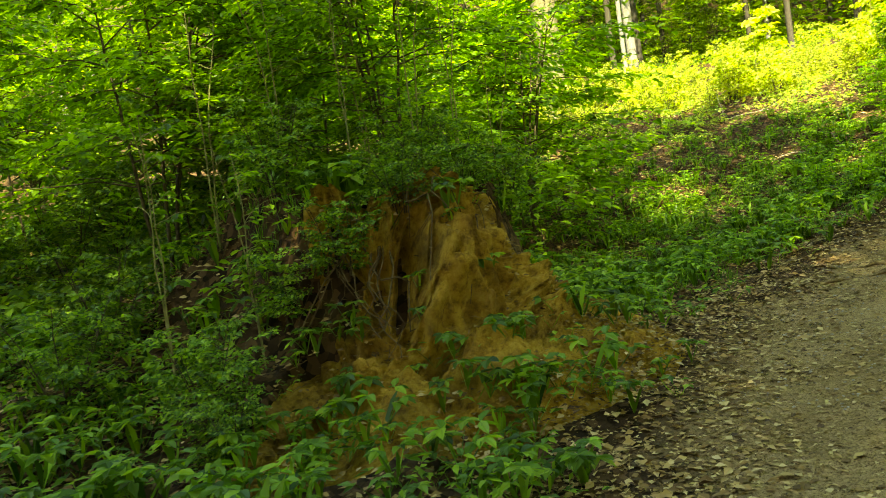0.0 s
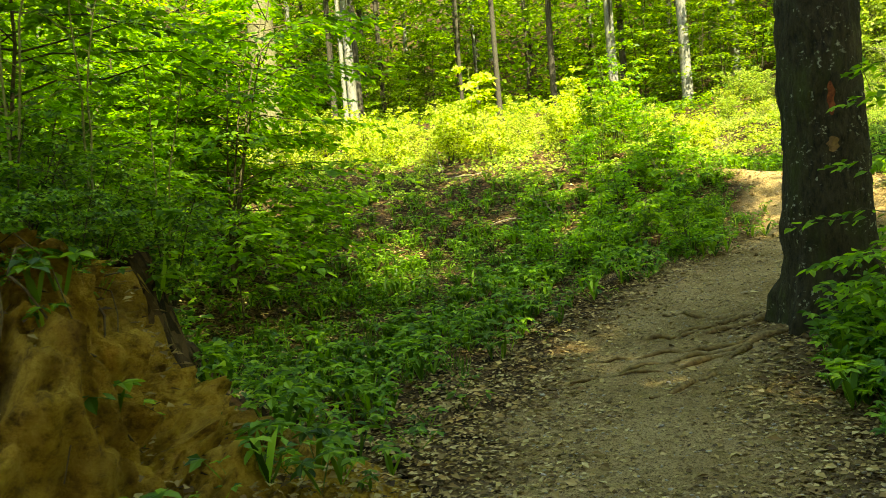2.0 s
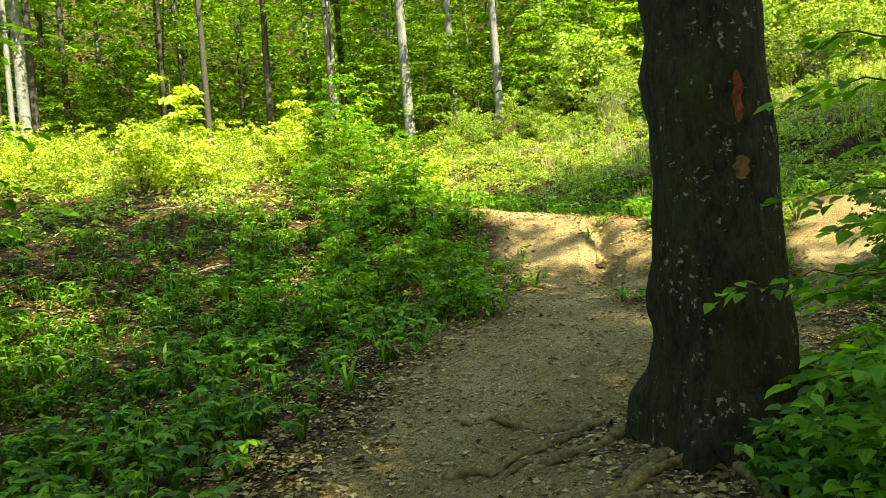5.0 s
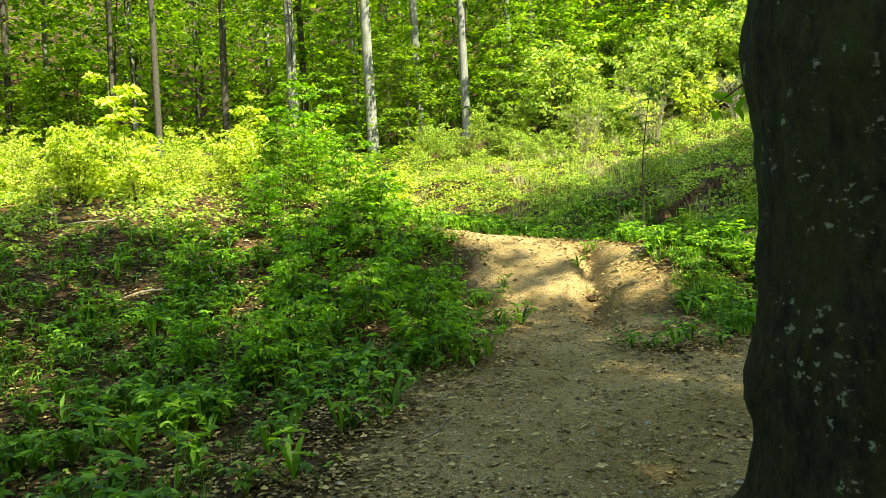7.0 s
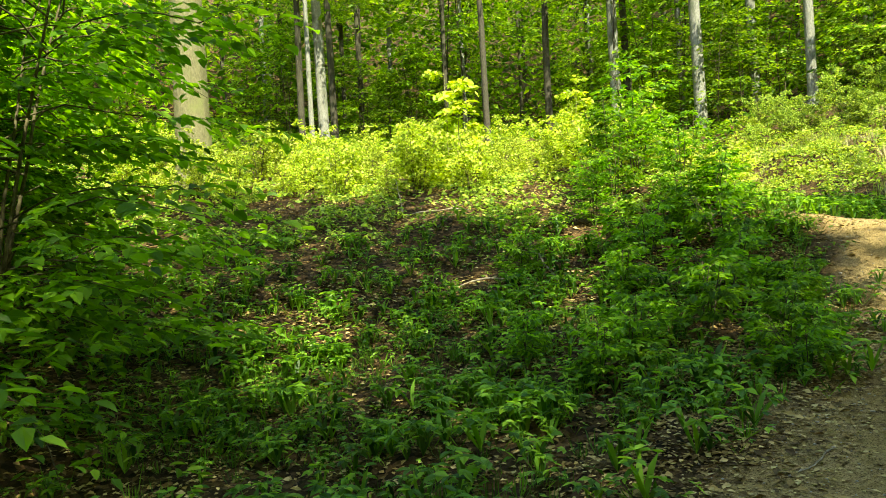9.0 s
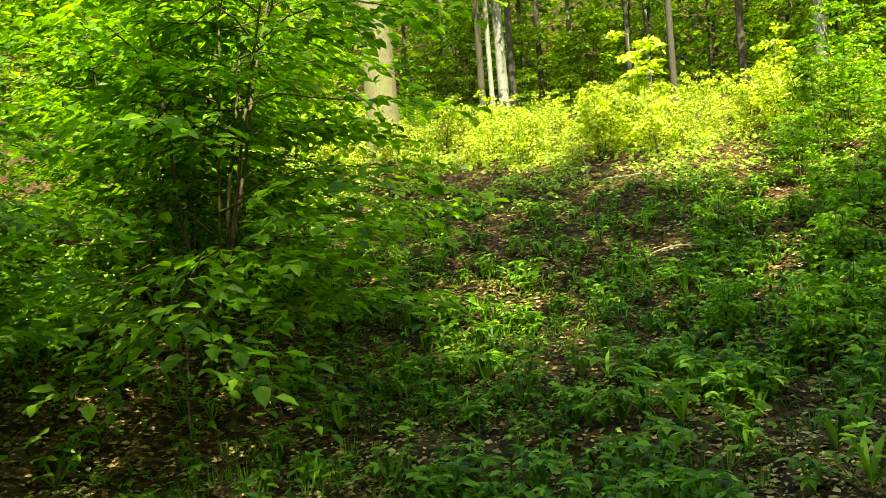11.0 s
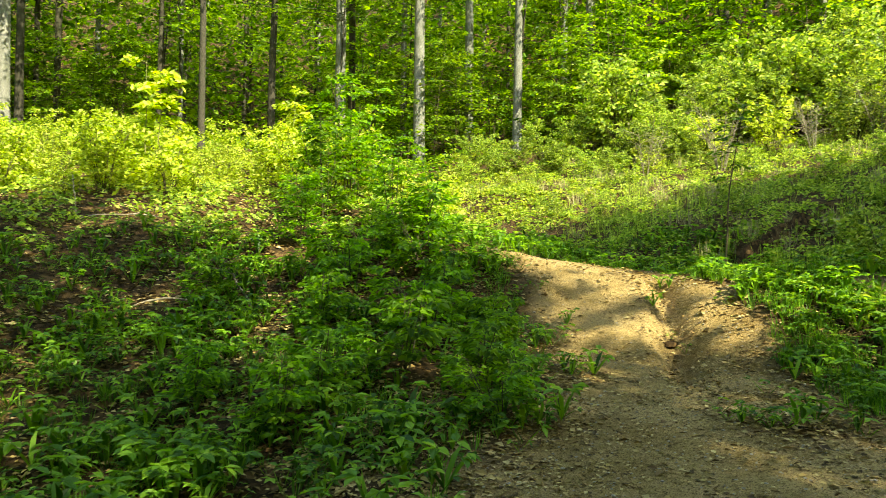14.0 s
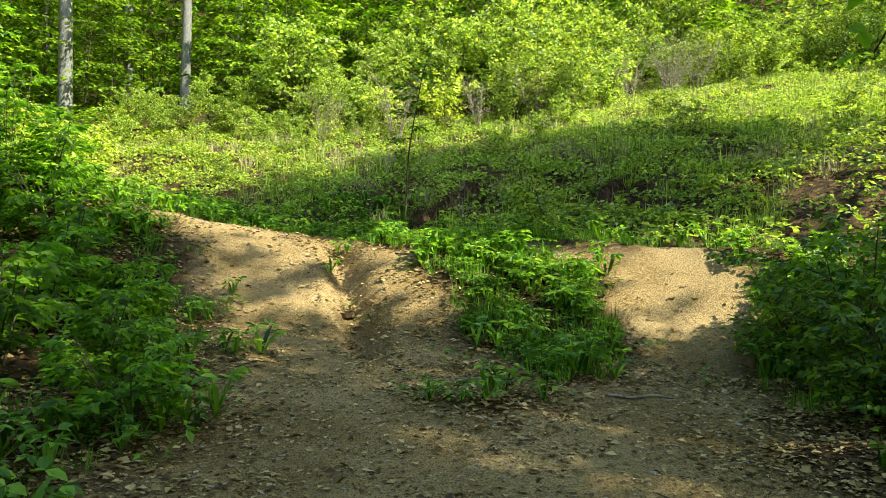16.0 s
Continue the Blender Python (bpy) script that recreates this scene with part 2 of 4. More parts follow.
def land(x, y):
    x, y = np.asarray(x, float), np.asarray(y, float)
    z = 0.08 + 0.07 * np.clip(y, -12, 24)
    z = z - 0.6 * np.exp(-((x + 1.6) / 2.2) ** 2 / 2 - ((y - 11) / 4.5) ** 2 / 2)
    z = z + 1.55 * ease(13.2, 23.8, y) * ease(8, 2.6, x)
    s = (x - 4.5) * 0.79 + (y - 15.5) * 0.61
    z = z + 0.66 * ease(-0.5, 1.6, s) * ease(2.5, 5, x)
    z = z + 0.27 * np.clip(x - 7.6, 0, 60) * ease(7.4, 9.5, x)
    z = z + 0.18 * np.clip(y - 23.5, 0, 70) + 0.10 * np.clip(-x - 3.2, 0, 40)
    z = z + 0.4 * np.clip(np.hypot(x - 2, y - 8) - 58, 0, 260)
    z = z + bank_height(x, y)
    # the ground dips behind the crest before the hillside rises
    beyond = np.full(np.broadcast(x, y).shape, -9.0)
    for (ax, ay), (bx, by) in zip(CREST, CREST[1:]):
        ex, ey = bx - ax, by - ay
        run = math.hypot(ex, ey)
        along = ((x - ax) * ex + (y - ay) * ey) / run
        out = (-(x - ax) * ey + (y - ay) * ex) / run
        beyond = np.where((along > -0.3) & (along < run + 0.3), np.maximum(beyond, out), beyond)
    z = z - 0.38 * ease(0.0, 0.9, beyond) * ease(5.0, 2.0, beyond) * ease(10.2, 11.6, y) * ease(18.5, 16.5, y)
    # the washed-out gully beside the steep path
    g = np.exp(-(((x - 6.05) * 0.86 - (y - 14.4) * 0.5) / 0.17) ** 2) * ease(12.6, 14.0, y) * ease(16.3, 15.0, y)
    z = z - 0.34 * g
    d = off_path(x, y)
    z = z + 0.05 * ease(0.0, 0.6, d) * (1 + 0.8 * rip_mid(x, y)) + 0.012 * rip_small(x, y) + 0.06 * ease(2, 6, d) * rip_big(x, y)
    return z - 0.03 * ease(0.2, -0.5, d)


# ---- mesh helpers ----
def quad_mesh(name, verts, quads, mat, smooth=False):
    me = bpy.data.meshes.new(name)
    n, k = len(quads), quads.shape[1]
    me.vertices.add(len(verts))
    me.vertices.foreach_set("co", np.ascontiguousarray(verts, np.float32).ravel())
    me.loops.add(n * k)
    me.loops.foreach_set("vertex_index", np.ascontiguousarray(quads, np.int32).ravel())
    me.polygons.add(n)
    me.polygons.foreach_set("loop_start", np.arange(0, n * k, k, dtype=np.int32))
    me.polygons.foreach_set("use_smooth", np.full(n, smooth))
    me.materials.append(mat)
    me.update(calc_edges=True)
    me.validate()
    return me


FINE = np.array([(0, 0, 0), (0.33, 0.5, 0.07), (0.72, 0.34, 0.03), (1, 0, -0.14), (0.72, -0.34, 0.03), (0.33, -0.5, 0.07)])
ROUGH = np.array([(0, 0, 0), (0.45, 0.5, 0.06), (1, 0, -0.1), (0.45, -0.5, 0.06)])


def unit(v):
    return v / np.maximum(np.linalg.norm(v, axis=-1, keepdims=True), 1e-9)


def leaf_mesh(name, leaves, mat, fine=True):
    """Leaves: base, direction, normal, length, width; each its own island with a folded blade."""
    c, d, nrm, ln, wd = leaves
    d = unit(d)
    side = unit(np.cross(d, nrm))
    up = np.cross(side, d)
    shape = FINE if fine else ROUGH
    v = c[:, None] + shape[None, :, 0:1] * (d * ln[:, None])[:, None] + shape[None, :, 1:2] * (side * wd[:, None])[:, None] + shape[None, :, 2:3] * (up * ln[:, None])[:, None]
    k, n = len(shape), len(c)
    base = (np.arange(n) * k)[:, None]
    q = np.concatenate([base + np.array([[0, 1, 2, 3]]), base + np.array([[0, 3, 4, 5]])], 0) if fine else base + np.array([[0, 1, 2, 3]])
    return quad_mesh(name, v.reshape(-1, 3), q, mat)


def tubes_mesh(name, tubes, mat, sides=6):
    """Tapered round stems along polylines of (points, radii)."""
    vs, qs, at = [], [], 0
    ring = np.linspace(0, 2 * math.pi, sides, endpoint=False)
    for pts, rad in tubes:
        pts, rad = np.asarray(pts, float), np.asarray(rad, float)
        tan = unit(np.gradient(pts, axis=0))
        ref = np.where(np.abs(tan[:, 2:3]) > 0.9, np.array([[1.0, 0, 0]]), np.array([[0, 0, 1.0]]))
        a = unit(np.cross(tan, ref))
        b = np.cross(tan, a)
        v = pts[:, None] + rad[:, None, None] * (np.cos(ring)[None, :, None] * a[:, None] + np.sin(ring)[None, :, None] * b[:, None])
        m = len(pts)
        i, j = np.meshgrid(np.arange(m - 1), np.arange(sides), indexing="ij")
        i, j = i.ravel(), j.ravel()
        qs.append(at + np.stack([i * sides + j, i * sides + (j + 1) % sides, (i + 1) * sides + (j + 1) % sides, (i + 1) * sides + j], 1))
        vs.append(v.reshape(-1, 3))
        at += m * sides
    return quad_mesh(name, np.concatenate(vs), np.concatenate(qs), mat, True)


def thing(name, x, y, label, category, group="", turn=0.0, size=1.0, sink=0.0):
    ob = new(name)
    ob.matrix_world = Matrix.Translation((x, y, float(land(x, y)) - sink)) @ Matrix.Rotation(turn, 4, "Z") @ Matrix.Scale(size, 4)
    return tagged(ob, label, category, group)


def part(name, mesh, parent, label=""):
    ob = new(name, mesh)
    ob.parent = parent
    return tagged(ob, label)


def stuff(name, mesh, label, category):
    return tagged(new(name, mesh), label, category, "", "stuff")


# ---- growing plants ----
def grow(seed, height, spread, stems=1, branches=14, twigs=7, leaves=9, leaf=0.08, radius=0.02, lean=0.25, first=0.25, foot=0.1, droop=0.35, ratio=0.62, taper=0.55, rise=0.35, rough=0.3, steps=6):
    """Stems with side branches whose leaves lie in flat sprays. Returns the tubes and the leaves."""
    r = np.random.RandomState(seed)
    tubes, C, D, N, L = [], [], [], [], []
    for _ in range(stems):
        az, ln = r.uniform(0, 6.283), lean * r.uniform(0.3, 1.0)
        h = height * r.uniform(0.75, 1.0)
        s = np.linspace(0, 1, 9)
        wob = r.normal(0, 0.02 * height, (9, 2)).cumsum(0) * 0.5
        stem = np.stack([math.cos(az) * (foot + ln * h * s ** 1.4) + wob[:, 0] * s, math.sin(az) * (foot + ln * h * s ** 1.4) + wob[:, 1] * s, h * s], 1)
        tubes.append((stem, radius * (1 - 0.85 * s) + 0.0025))
        for b in range(branches):
            f = first + (1 - first) * (b + r.uniform()) / branches
            p0 = np.array([np.interp(f, s, stem[:, k]) for k in range(3)])
            ba = r.uniform(0, 6.283)
            bl = spread * (1 - taper * f) * r.uniform(0.55, 1.1)
            q = np.linspace(0, 1, steps)
            bend = r.normal(0, 0.25)
            ang = ba + bend * q
            br = p0 + np.stack([np.cos(ang) * q * bl, np.sin(ang) * q * bl, bl * (rise * q - droop * q * q) + r.normal(0, 0.03, steps) * bl], 1)
            tubes.append((br, radius * 0.35 * (1 - 0.8 * q) + 0.0015))
            for t in range(twigs):
                u = 0.22 + 0.78 * (t + r.uniform()) / twigs
                p1 = np.array([np.interp(u, q, br[:, k]) for k in range(3)])
                side = 1 if t % 2 else -1
                ta = ba + bend * u + side * r.uniform(0.35, 1.0)
                tl = bl * r.uniform(0.25, 0.5) * (1.15 - 0.6 * u) + leaf
                w = (np.arange(leaves) + r.uniform(0, 0.6, leaves)) / leaves
                dirx, diry = math.cos(ta), math.sin(ta)
                C.append(p1 + np.stack([dirx * tl * w, diry * tl * w, (rise - 0.57) * tl * w * w + r.normal(0, 0.4 * rough * leaf, leaves)], 1))
                la = ta + np.where(np.arange(leaves) % 2, 1, -1) * r.uniform(0.3, 1.1, leaves)
                D.append(np.stack([np.cos(la), np.sin(la), r.normal(-0.22, 0.75 * rough, leaves)], 1))
                N.append(np.stack([r.normal(0, rough, leaves), r.normal(0, rough, leaves), np.ones(leaves)], 1))
                L.append(leaf * r.uniform(0.6, 1.15, leaves))
    L = np.concatenate(L)
    return tubes, (np.concatenate(C), np.concatenate(D), np.concatenate(N), L, L * ratio)


def plant_kit(name, bark, leafmat, fine=True, sides=5, **how):
    tubes, leaves = grow(steps=6 if fine else 4, **how)
    per = len(tubes) // how.get("stems", 1)
    stems = [tubes_mesh(name + "_stem", tubes[k * per:(k + 1) * per], bark, sides) for k in range(how.get("stems", 1))]
    return stems, leaf_mesh(name + "_leaves", leaves, leafmat, fine)


def shrub(kit, x, y, label, category="shrub", group="", turn=0.0, size=1.0, name="shrub"):
    ob = thing(name, x, y, label, category, group, turn, size, 0.03)
    for st in kit[0]:
        part("stem", st, ob, "thin woody stem with side twigs")
    part("foliage", kit[1], ob, "fresh green leaves")
    return ob


def forest_trunk(seed, height, radius, bark, sides=10):
    r = np.random.RandomState(seed)
    s = np.concatenate([np.linspace(0, 0.08, 5)[:-1], np.linspace(0.08, 1, 14)])
    sway = r.normal(0, 0.012 * height, (len(s), 2)).cumsum(0) * 0.25 * s[:, None]
    pts = np.stack([sway[:, 0], sway[:, 1], height * s - 0.3], 1)
    return tubes_mesh("trunk", [(pts, radius * (1 - 0.6 * s) * (1 + 0.55 * np.exp(-s * height / 0.35)))], bark, sides)


def forest_tree(x, y, radius, trunk_mat, kit, seed, label, group="trees of the wood", height=25, turn=0.0):
    ob = thing("beech_tree", x, y, label, "tree", group, turn)
    part("trunk", forest_trunk(seed, height, radius, trunk_mat), ob)
    part("branchwork", kit[0][0], ob)
    part("crown", kit[1], ob, "layered sprays of light green leaves")
    return ob


# ---- ground ----
def ground_sheet():
    def spaced(lo, hi, step, far, grow_by=1.22):
        mid = list(np.arange(lo, hi + 1e-6, step))
        a, s = [], step
        v = lo
        while v > -far:
            s *= grow_by
            v -= s
            a.append(v)
        b, s, v = [], step, hi
        while v < far:
            s *= grow_by
            v += s
            b.append(v)
        return np.array(a[::-1] + mid + b)
    xs, ys = spaced(-7.0, 11.0, 0.085, 600), spaced(0.0, 19.0, 0.085, 600)
    X, Y = np.meshgrid(xs, ys, indexing="ij")
    Z = land(X, Y) - 0.5 * ease(0.15, 0.45, clay_cover(X, Y))
    n, m = len(xs), len(ys)
    i, j = np.meshgrid(np.arange(n - 1), np.arange(m - 1), indexing="ij")
    i, j = i.ravel(), j.ravel()
    quads = np.stack([i * m + j, (i + 1) * m + j, (i + 1) * m + j + 1, i * m + j + 1], 1)
    me = quad_mesh("ground", np.stack([X, Y, Z], -1).reshape(-1, 3), quads, SOIL, True)
    at = me.attributes.new("trodden", "FLOAT", "POINT")
    d = off_path(X, Y) + 0.12 * rip_mid(X, Y) + 0.05 * rip_small(X, Y)
    at.data.foreach_set("value", ease(0.3, -0.25, d).astype(np.float32).ravel())
    return tagged(new("ground", me), "brown forest soil with a trodden dirt path and leaf mould", "ground", "", "structure")


ground_sheet()


def earth_bank():
    """The bare clay scarp of the knoll, with its crumbling face and hanging roots."""
    r = np.random.RandomState(5)
    ob = new("earth_bank")
    ob.matrix_world = Matrix.Translation((*BANK_AT, float(land(*BANK_AT)) - 1.4))
    tagged(ob, "crumbling yellow clay bank with bare hanging roots", "earth bank")
    th, rr = np.radians(np.linspace(-118, 22, 200)), np.linspace(0.62, 2.5, 130)
    T, R = np.meshgrid(th, rr, indexing="ij")
    X, Y = BANK_AT[0] + R * np.cos(T), BANK_AT[1] + R * np.sin(T)
    lump = np.zeros(X.shape)
    for a in range(X.shape[0]):
        for b in range(X.shape[1]):
            v = Vector((X[a, b], Y[a, b], 0))
            v.z = 1.3 * float(R[a, b])
            lump[a, b] = 0.7 * noise.noise(v * 2.6) + 0.6 * noise.noise(v * 6.0) + 0.5 * noise.noise(v * 12) + 0.28 * noise.noise(v * 26) - 1.2 * max(0, noise.noise(v * 3.7 + Vector((4, 1, 7))) - 0.1)
    edge = clay_cover(X, Y)
    Z = land(X, Y) - 0.05 + edge * (0.09 + 0.14 * lump)
    # a dark hollow under the overhanging turf
    hollow = np.exp(-((np.degrees(T) + 84) / 13) ** 2 - ((R - 1.12) / 0.2) ** 2) + 0.5 * np.exp(-((np.degrees(T) + 52) / 7) ** 2 - ((R - 1.05) / 0.15) ** 2)
    push = edge * ease(1.9, 1.0, R) * 0.26 * lump - 0.34 * hollow
    Z = Z - 0.10 * hollow
    X, Y = X + push * np.cos(T), Y + push * np.sin(T)
    o = ob.matrix_world.translation
    n, m = X.shape
    i, j = np.meshgrid(np.arange(n - 1), np.arange(m - 1), indexing="ij")
    i, j = i.ravel(), j.ravel()
    me = quad_mesh("body", np.stack([X - o[0], Y - o[1], Z - o[2]], -1).reshape(-1, 3), np.stack([i * m + j, i * m + j + 1, (i + 1) * m + j + 1, (i + 1) * m + j], 1), CLAY, True)
    part("clay_face", me, ob)
    for k in range(24):
        a = radians(r.uniform(-85, -5) if k % 2 else r.uniform(-88, -55))
        q = np.linspace(0, 1, 8)
        rad = 0.86 + q * r.uniform(0.25, 0.55)
        ang = a + q * r.normal(0, 0.22) + 0.06 * np.sin(q * 9 + k)
        px, py = BANK_AT[0] + rad * np.cos(ang), BANK_AT[1] + rad * np.sin(ang)
        pz = land(px, py) + 0.05 + 0.10 * np.sin(q * 3.1) * r.uniform(0.4, 1.3)
        w = r.uniform(0.003, 0.010)
        part("hanging_root", tubes_mesh("hanging_root", [(np.stack([px - o[0], py - o[1], pz - o[2]], 1), w * (1 - 0.7 * q))], FINE_ROOT, 5), ob, "bare thin root")
    return ob


earth_bank()


# ---- the large beech beside the path ----
def big_tree():
    x, y = 2.73, 7.95
    ob = thing("beech_tree", x, y, "large old beech with dark mossy lichen-spotted trunk beside the path", "tree")
    z0 = float(land(x, y))
    r = np.random.RandomState(8)
    hs = np.concatenate([np.linspace(-0.35, 3.6, 130), np.linspace(3.9, 19, 24)])
    th = np.linspace(0, 2 * math.pi, 72, endpoint=False)
    H, T = np.meshgrid(hs, th, indexing="ij")
    base = np.interp(H, [-0.4, 0.0, 0.3, 0.8, 1.6, 2.4, 3.2, 8, 19], [0.51, 0.44, 0.365, 0.325, 0.31, 0.295, 0.27, 0.22, 0.08])
    flare = np.exp(-np.clip(H, 0, None) / 0.28)
    base = base + flare * (0.10 * np.clip(np.cos(5 * T + 0.6), 0, 1) ** 2 + 0.05 * np.cos(3 * T))
    bumps = np.zeros(H.shape)
    for a in range(H.shape[0]):
        for b in range(H.shape[1]):
            v = Vector((math.cos(T[a, b]), math.sin(T[a, b]), H[a, b] * 1.6))
            bumps[a, b] = 0.020 * noise.noise(v * 1.8) + 0.012 * noise.noise(v * 5) + 0.006 * noise.noise(v * 13)
    # a scarred, knobbly seam on the side towards the path
    seam = np.exp(-((np.angle(np.exp(1j * (T - radians(140))))) / 0.4) ** 2)
    bumps = bumps + seam * 0.06 * np.abs(np.sin(H * 4.3 + 1.3 * np.sin(H * 2.1))) * (0.6 + 0.4 * np.sin(H * 11.0)) * ease(4.2, 3.0, H)
    R = base + bumps
    V = np.stack([R * np.cos(T), R * np.sin(T), H], -1)
    n, m = H.shape
    i, j = np.meshgrid(np.arange(n - 1), np.arange(m), indexing="ij")
    i, j = i.ravel(), j.ravel()
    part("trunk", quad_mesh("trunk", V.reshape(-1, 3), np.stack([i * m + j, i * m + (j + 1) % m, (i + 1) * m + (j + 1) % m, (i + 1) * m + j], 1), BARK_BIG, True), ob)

    def paint(at_h, at_t, hh, ww, mat, label):
        a, b = np.meshgrid(np.linspace(-1, 1, 17), np.linspace(-1, 1, 9), indexing="ij")
        rag = 1 + 0.25 * np.sin(a * 7 + at_h * 3) * b
        Hh, Tt = at_h + a * hh, radians(at_t) + b * ww * rag * np.sqrt(np.clip(1.05 - a * a, 0.03, 1))
        rr = np.interp(Hh, [0.8, 1.6, 2.4, 3.2], [0.325, 0.31, 0.295, 0.27])
        bm = np.zeros(Hh.shape)
        for p in range(17):
            for q in range(9):
                v = Vector((math.cos(Tt[p, q]), math.sin(Tt[p, q]), Hh[p, q] * 1.6))
                bm[p, q] = 0.020 * noise.noise(v * 1.8) + 0.012 * noise.noise(v * 5) + 0.006 * noise.noise(v * 13)
        rr = rr + bm + 0.003
        V = np.stack([rr * np.cos(Tt), rr * np.sin(Tt), Hh], -1)
        i, j = np.meshgrid(np.arange(16), np.arange(8), indexing="ij")
        i, j = i.ravel(), j.ravel()
        part("paint_mark", quad_mesh("paint_mark", V.reshape(-1, 3), np.stack([i * 9 + j, i * 9 + j + 1, (i + 1) * 9 + j + 1, (i + 1) * 9 + j], 1), mat, True), ob, label)
    paint(1.73, 256, 0.13, 0.085, PAINT_RED, "worn red trail mark painted on the bark")
    paint(1.38, 255, 0.06, 0.13, PAINT_OCHRE, "worn ochre trail mark painted on the bark")
    # surface roots across the path
    runs = [[(2.3, 8.6), (1.85, 8.55), (1.55, 8.42)], [(2.3, 8.35), (1.95, 8.33), (1.7, 8.37), (1.5, 8.32)], [(1.29, 8.58), (1.5, 8.43), (1.9, 8.5)],
            [(2.35, 7.85), (1.66, 7.69), (1.38, 7.72), (0.96, 7.64), (0.6, 7.58), (0.34, 7.74)], [(2.3, 7.95), (1.66, 7.8), (1.46, 7.93), (1.11, 8.0), (0.88, 8.02), (0.56, 8.28)],
            [(2.35, 7.95), (1.98, 7.8), (1.8, 7.59), (1.57, 7.32)], [(2.35, 8.5), (2.0, 8.83), (1.85, 9.16), (1.66, 9.25)], [(1.9, 7.65), (1.54, 7.49), (1.21, 7.46), (0.81, 7.59)],
            [(1.45, 7.2), (1.16, 6.92), (0.93, 6.88)], [(2.5, 7.7), (2.3, 7.2), (2.25, 6.8)]]
    for k, run in enumerate(runs):
        run = np.array(run)
        q = np.linspace(0, len(run) - 1, 30)
        px = np.interp(q, range(len(run)), run[:, 0]) + 0.018 * np.sin(q * 7 + k)
        py = np.interp(q, range(len(run)), run[:, 1]) + 0.018 * np.cos(q * 6 + k)
        w = (0.036 if k in (0, 1, 5, 6, 9) else 0.026) * (1 - 0.75 * q / q[-1]) * (1 + 0.18 * np.sin(q * 11 + k)) + 0.005
        pz = land(px, py) + 0.1 * w + 0.016 * np.sin(q * 5.0 + k * 2)
        part("root", tubes_mesh("root", [(np.stack([px - x, py - y, pz - z0], 1), w)], ROOT, 8), ob, "worn bare root crossing the path")
    tubes, leaves = grow(61, 19, 4.6, branches=56, twigs=9, leaves=10, leaf=0.30, radius=0.12, lean=0.02, first=0.5, foot=0, taper=0.5)
    # openings cut along sun rays, added to put sun on the herbs and path
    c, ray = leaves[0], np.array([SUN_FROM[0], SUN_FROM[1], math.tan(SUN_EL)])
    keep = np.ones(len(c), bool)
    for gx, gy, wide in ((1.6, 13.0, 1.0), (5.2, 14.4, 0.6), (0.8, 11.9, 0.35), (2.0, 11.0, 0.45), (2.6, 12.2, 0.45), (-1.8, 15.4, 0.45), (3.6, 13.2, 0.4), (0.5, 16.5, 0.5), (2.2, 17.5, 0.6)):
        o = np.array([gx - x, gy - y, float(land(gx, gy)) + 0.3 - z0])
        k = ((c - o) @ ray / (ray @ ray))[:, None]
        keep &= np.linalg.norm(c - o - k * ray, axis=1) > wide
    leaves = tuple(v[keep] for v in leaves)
    twig_q = np.linspace(0, 1, 7)
    low = np.stack([0.12 + 0.05 * twig_q, 0.25 + 0.62 * twig_q, 1.95 - 0.12 * twig_q ** 2], 1)
    part("low_twig", tubes_mesh("low_twig", [(low, 0.006 * (1 - 0.8 * twig_q) + 0.001)], STEM, 5), ob)
    lr = np.random.RandomState(3)
    lb = low[lr.randint(2, 7, 16)] + lr.normal(0, 0.03, (16, 3))
    la = lr.uniform(0, 6.283, 16)
    ll = lr.uniform(0.06, 0.09, 16)
    ld = np.stack([np.cos(la), np.sin(la), lr.normal(-0.5, 0.2, 16)], 1)
    ln = np.stack([lr.normal(0, 0.4, 16), lr.normal(0, 0.4, 16), np.ones(16)], 1)
    for k in range(16):
        part("leaf", leaf_mesh("leaf", tuple(v[k:k + 1] for v in (lb, ld, ln, ll, ll * 0.62)), LEAF_BEECH), ob)
    bough_q = np.linspace(0, 1, 9)
    bough = np.stack([0.2 + 0.78 * bough_q, 0.2 + 0.85 * bough_q, 2.25 + 0.12 * bough_q - 0.5 * bough_q ** 2.5], 1)
    part("low_bough", tubes_mesh("low_bough", [(bough, 0.010 * (1 - 0.85 * bough_q) + 0.001)], STEM, 6), ob, "thin drooping bough with a few leaves")
    bb = bough[lr.randint(5, 9, 18)] + lr.normal(0, 0.045, (18, 3))
    ba, bl = lr.uniform(0, 6.283, 18), lr.uniform(0.065, 0.1, 18)
    bd = np.stack([np.cos(ba), np.sin(ba), lr.normal(-0.6, 0.25, 18)], 1)
    bn = np.stack([lr.normal(0, 0.5, 18), lr.normal(0, 0.5, 18), np.ones(18)], 1)
    for k in range(18):
        part("leaf", leaf_mesh("leaf", tuple(v[k:k + 1] for v in (bb, bd, bn, bl, bl * 0.62)), LEAF_BEECH), ob)
    part("branchwork", tubes_mesh("branchwork", tubes[1:], BARK_DARK, 5), ob)
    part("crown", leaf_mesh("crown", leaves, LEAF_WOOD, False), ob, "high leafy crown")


big_tree()

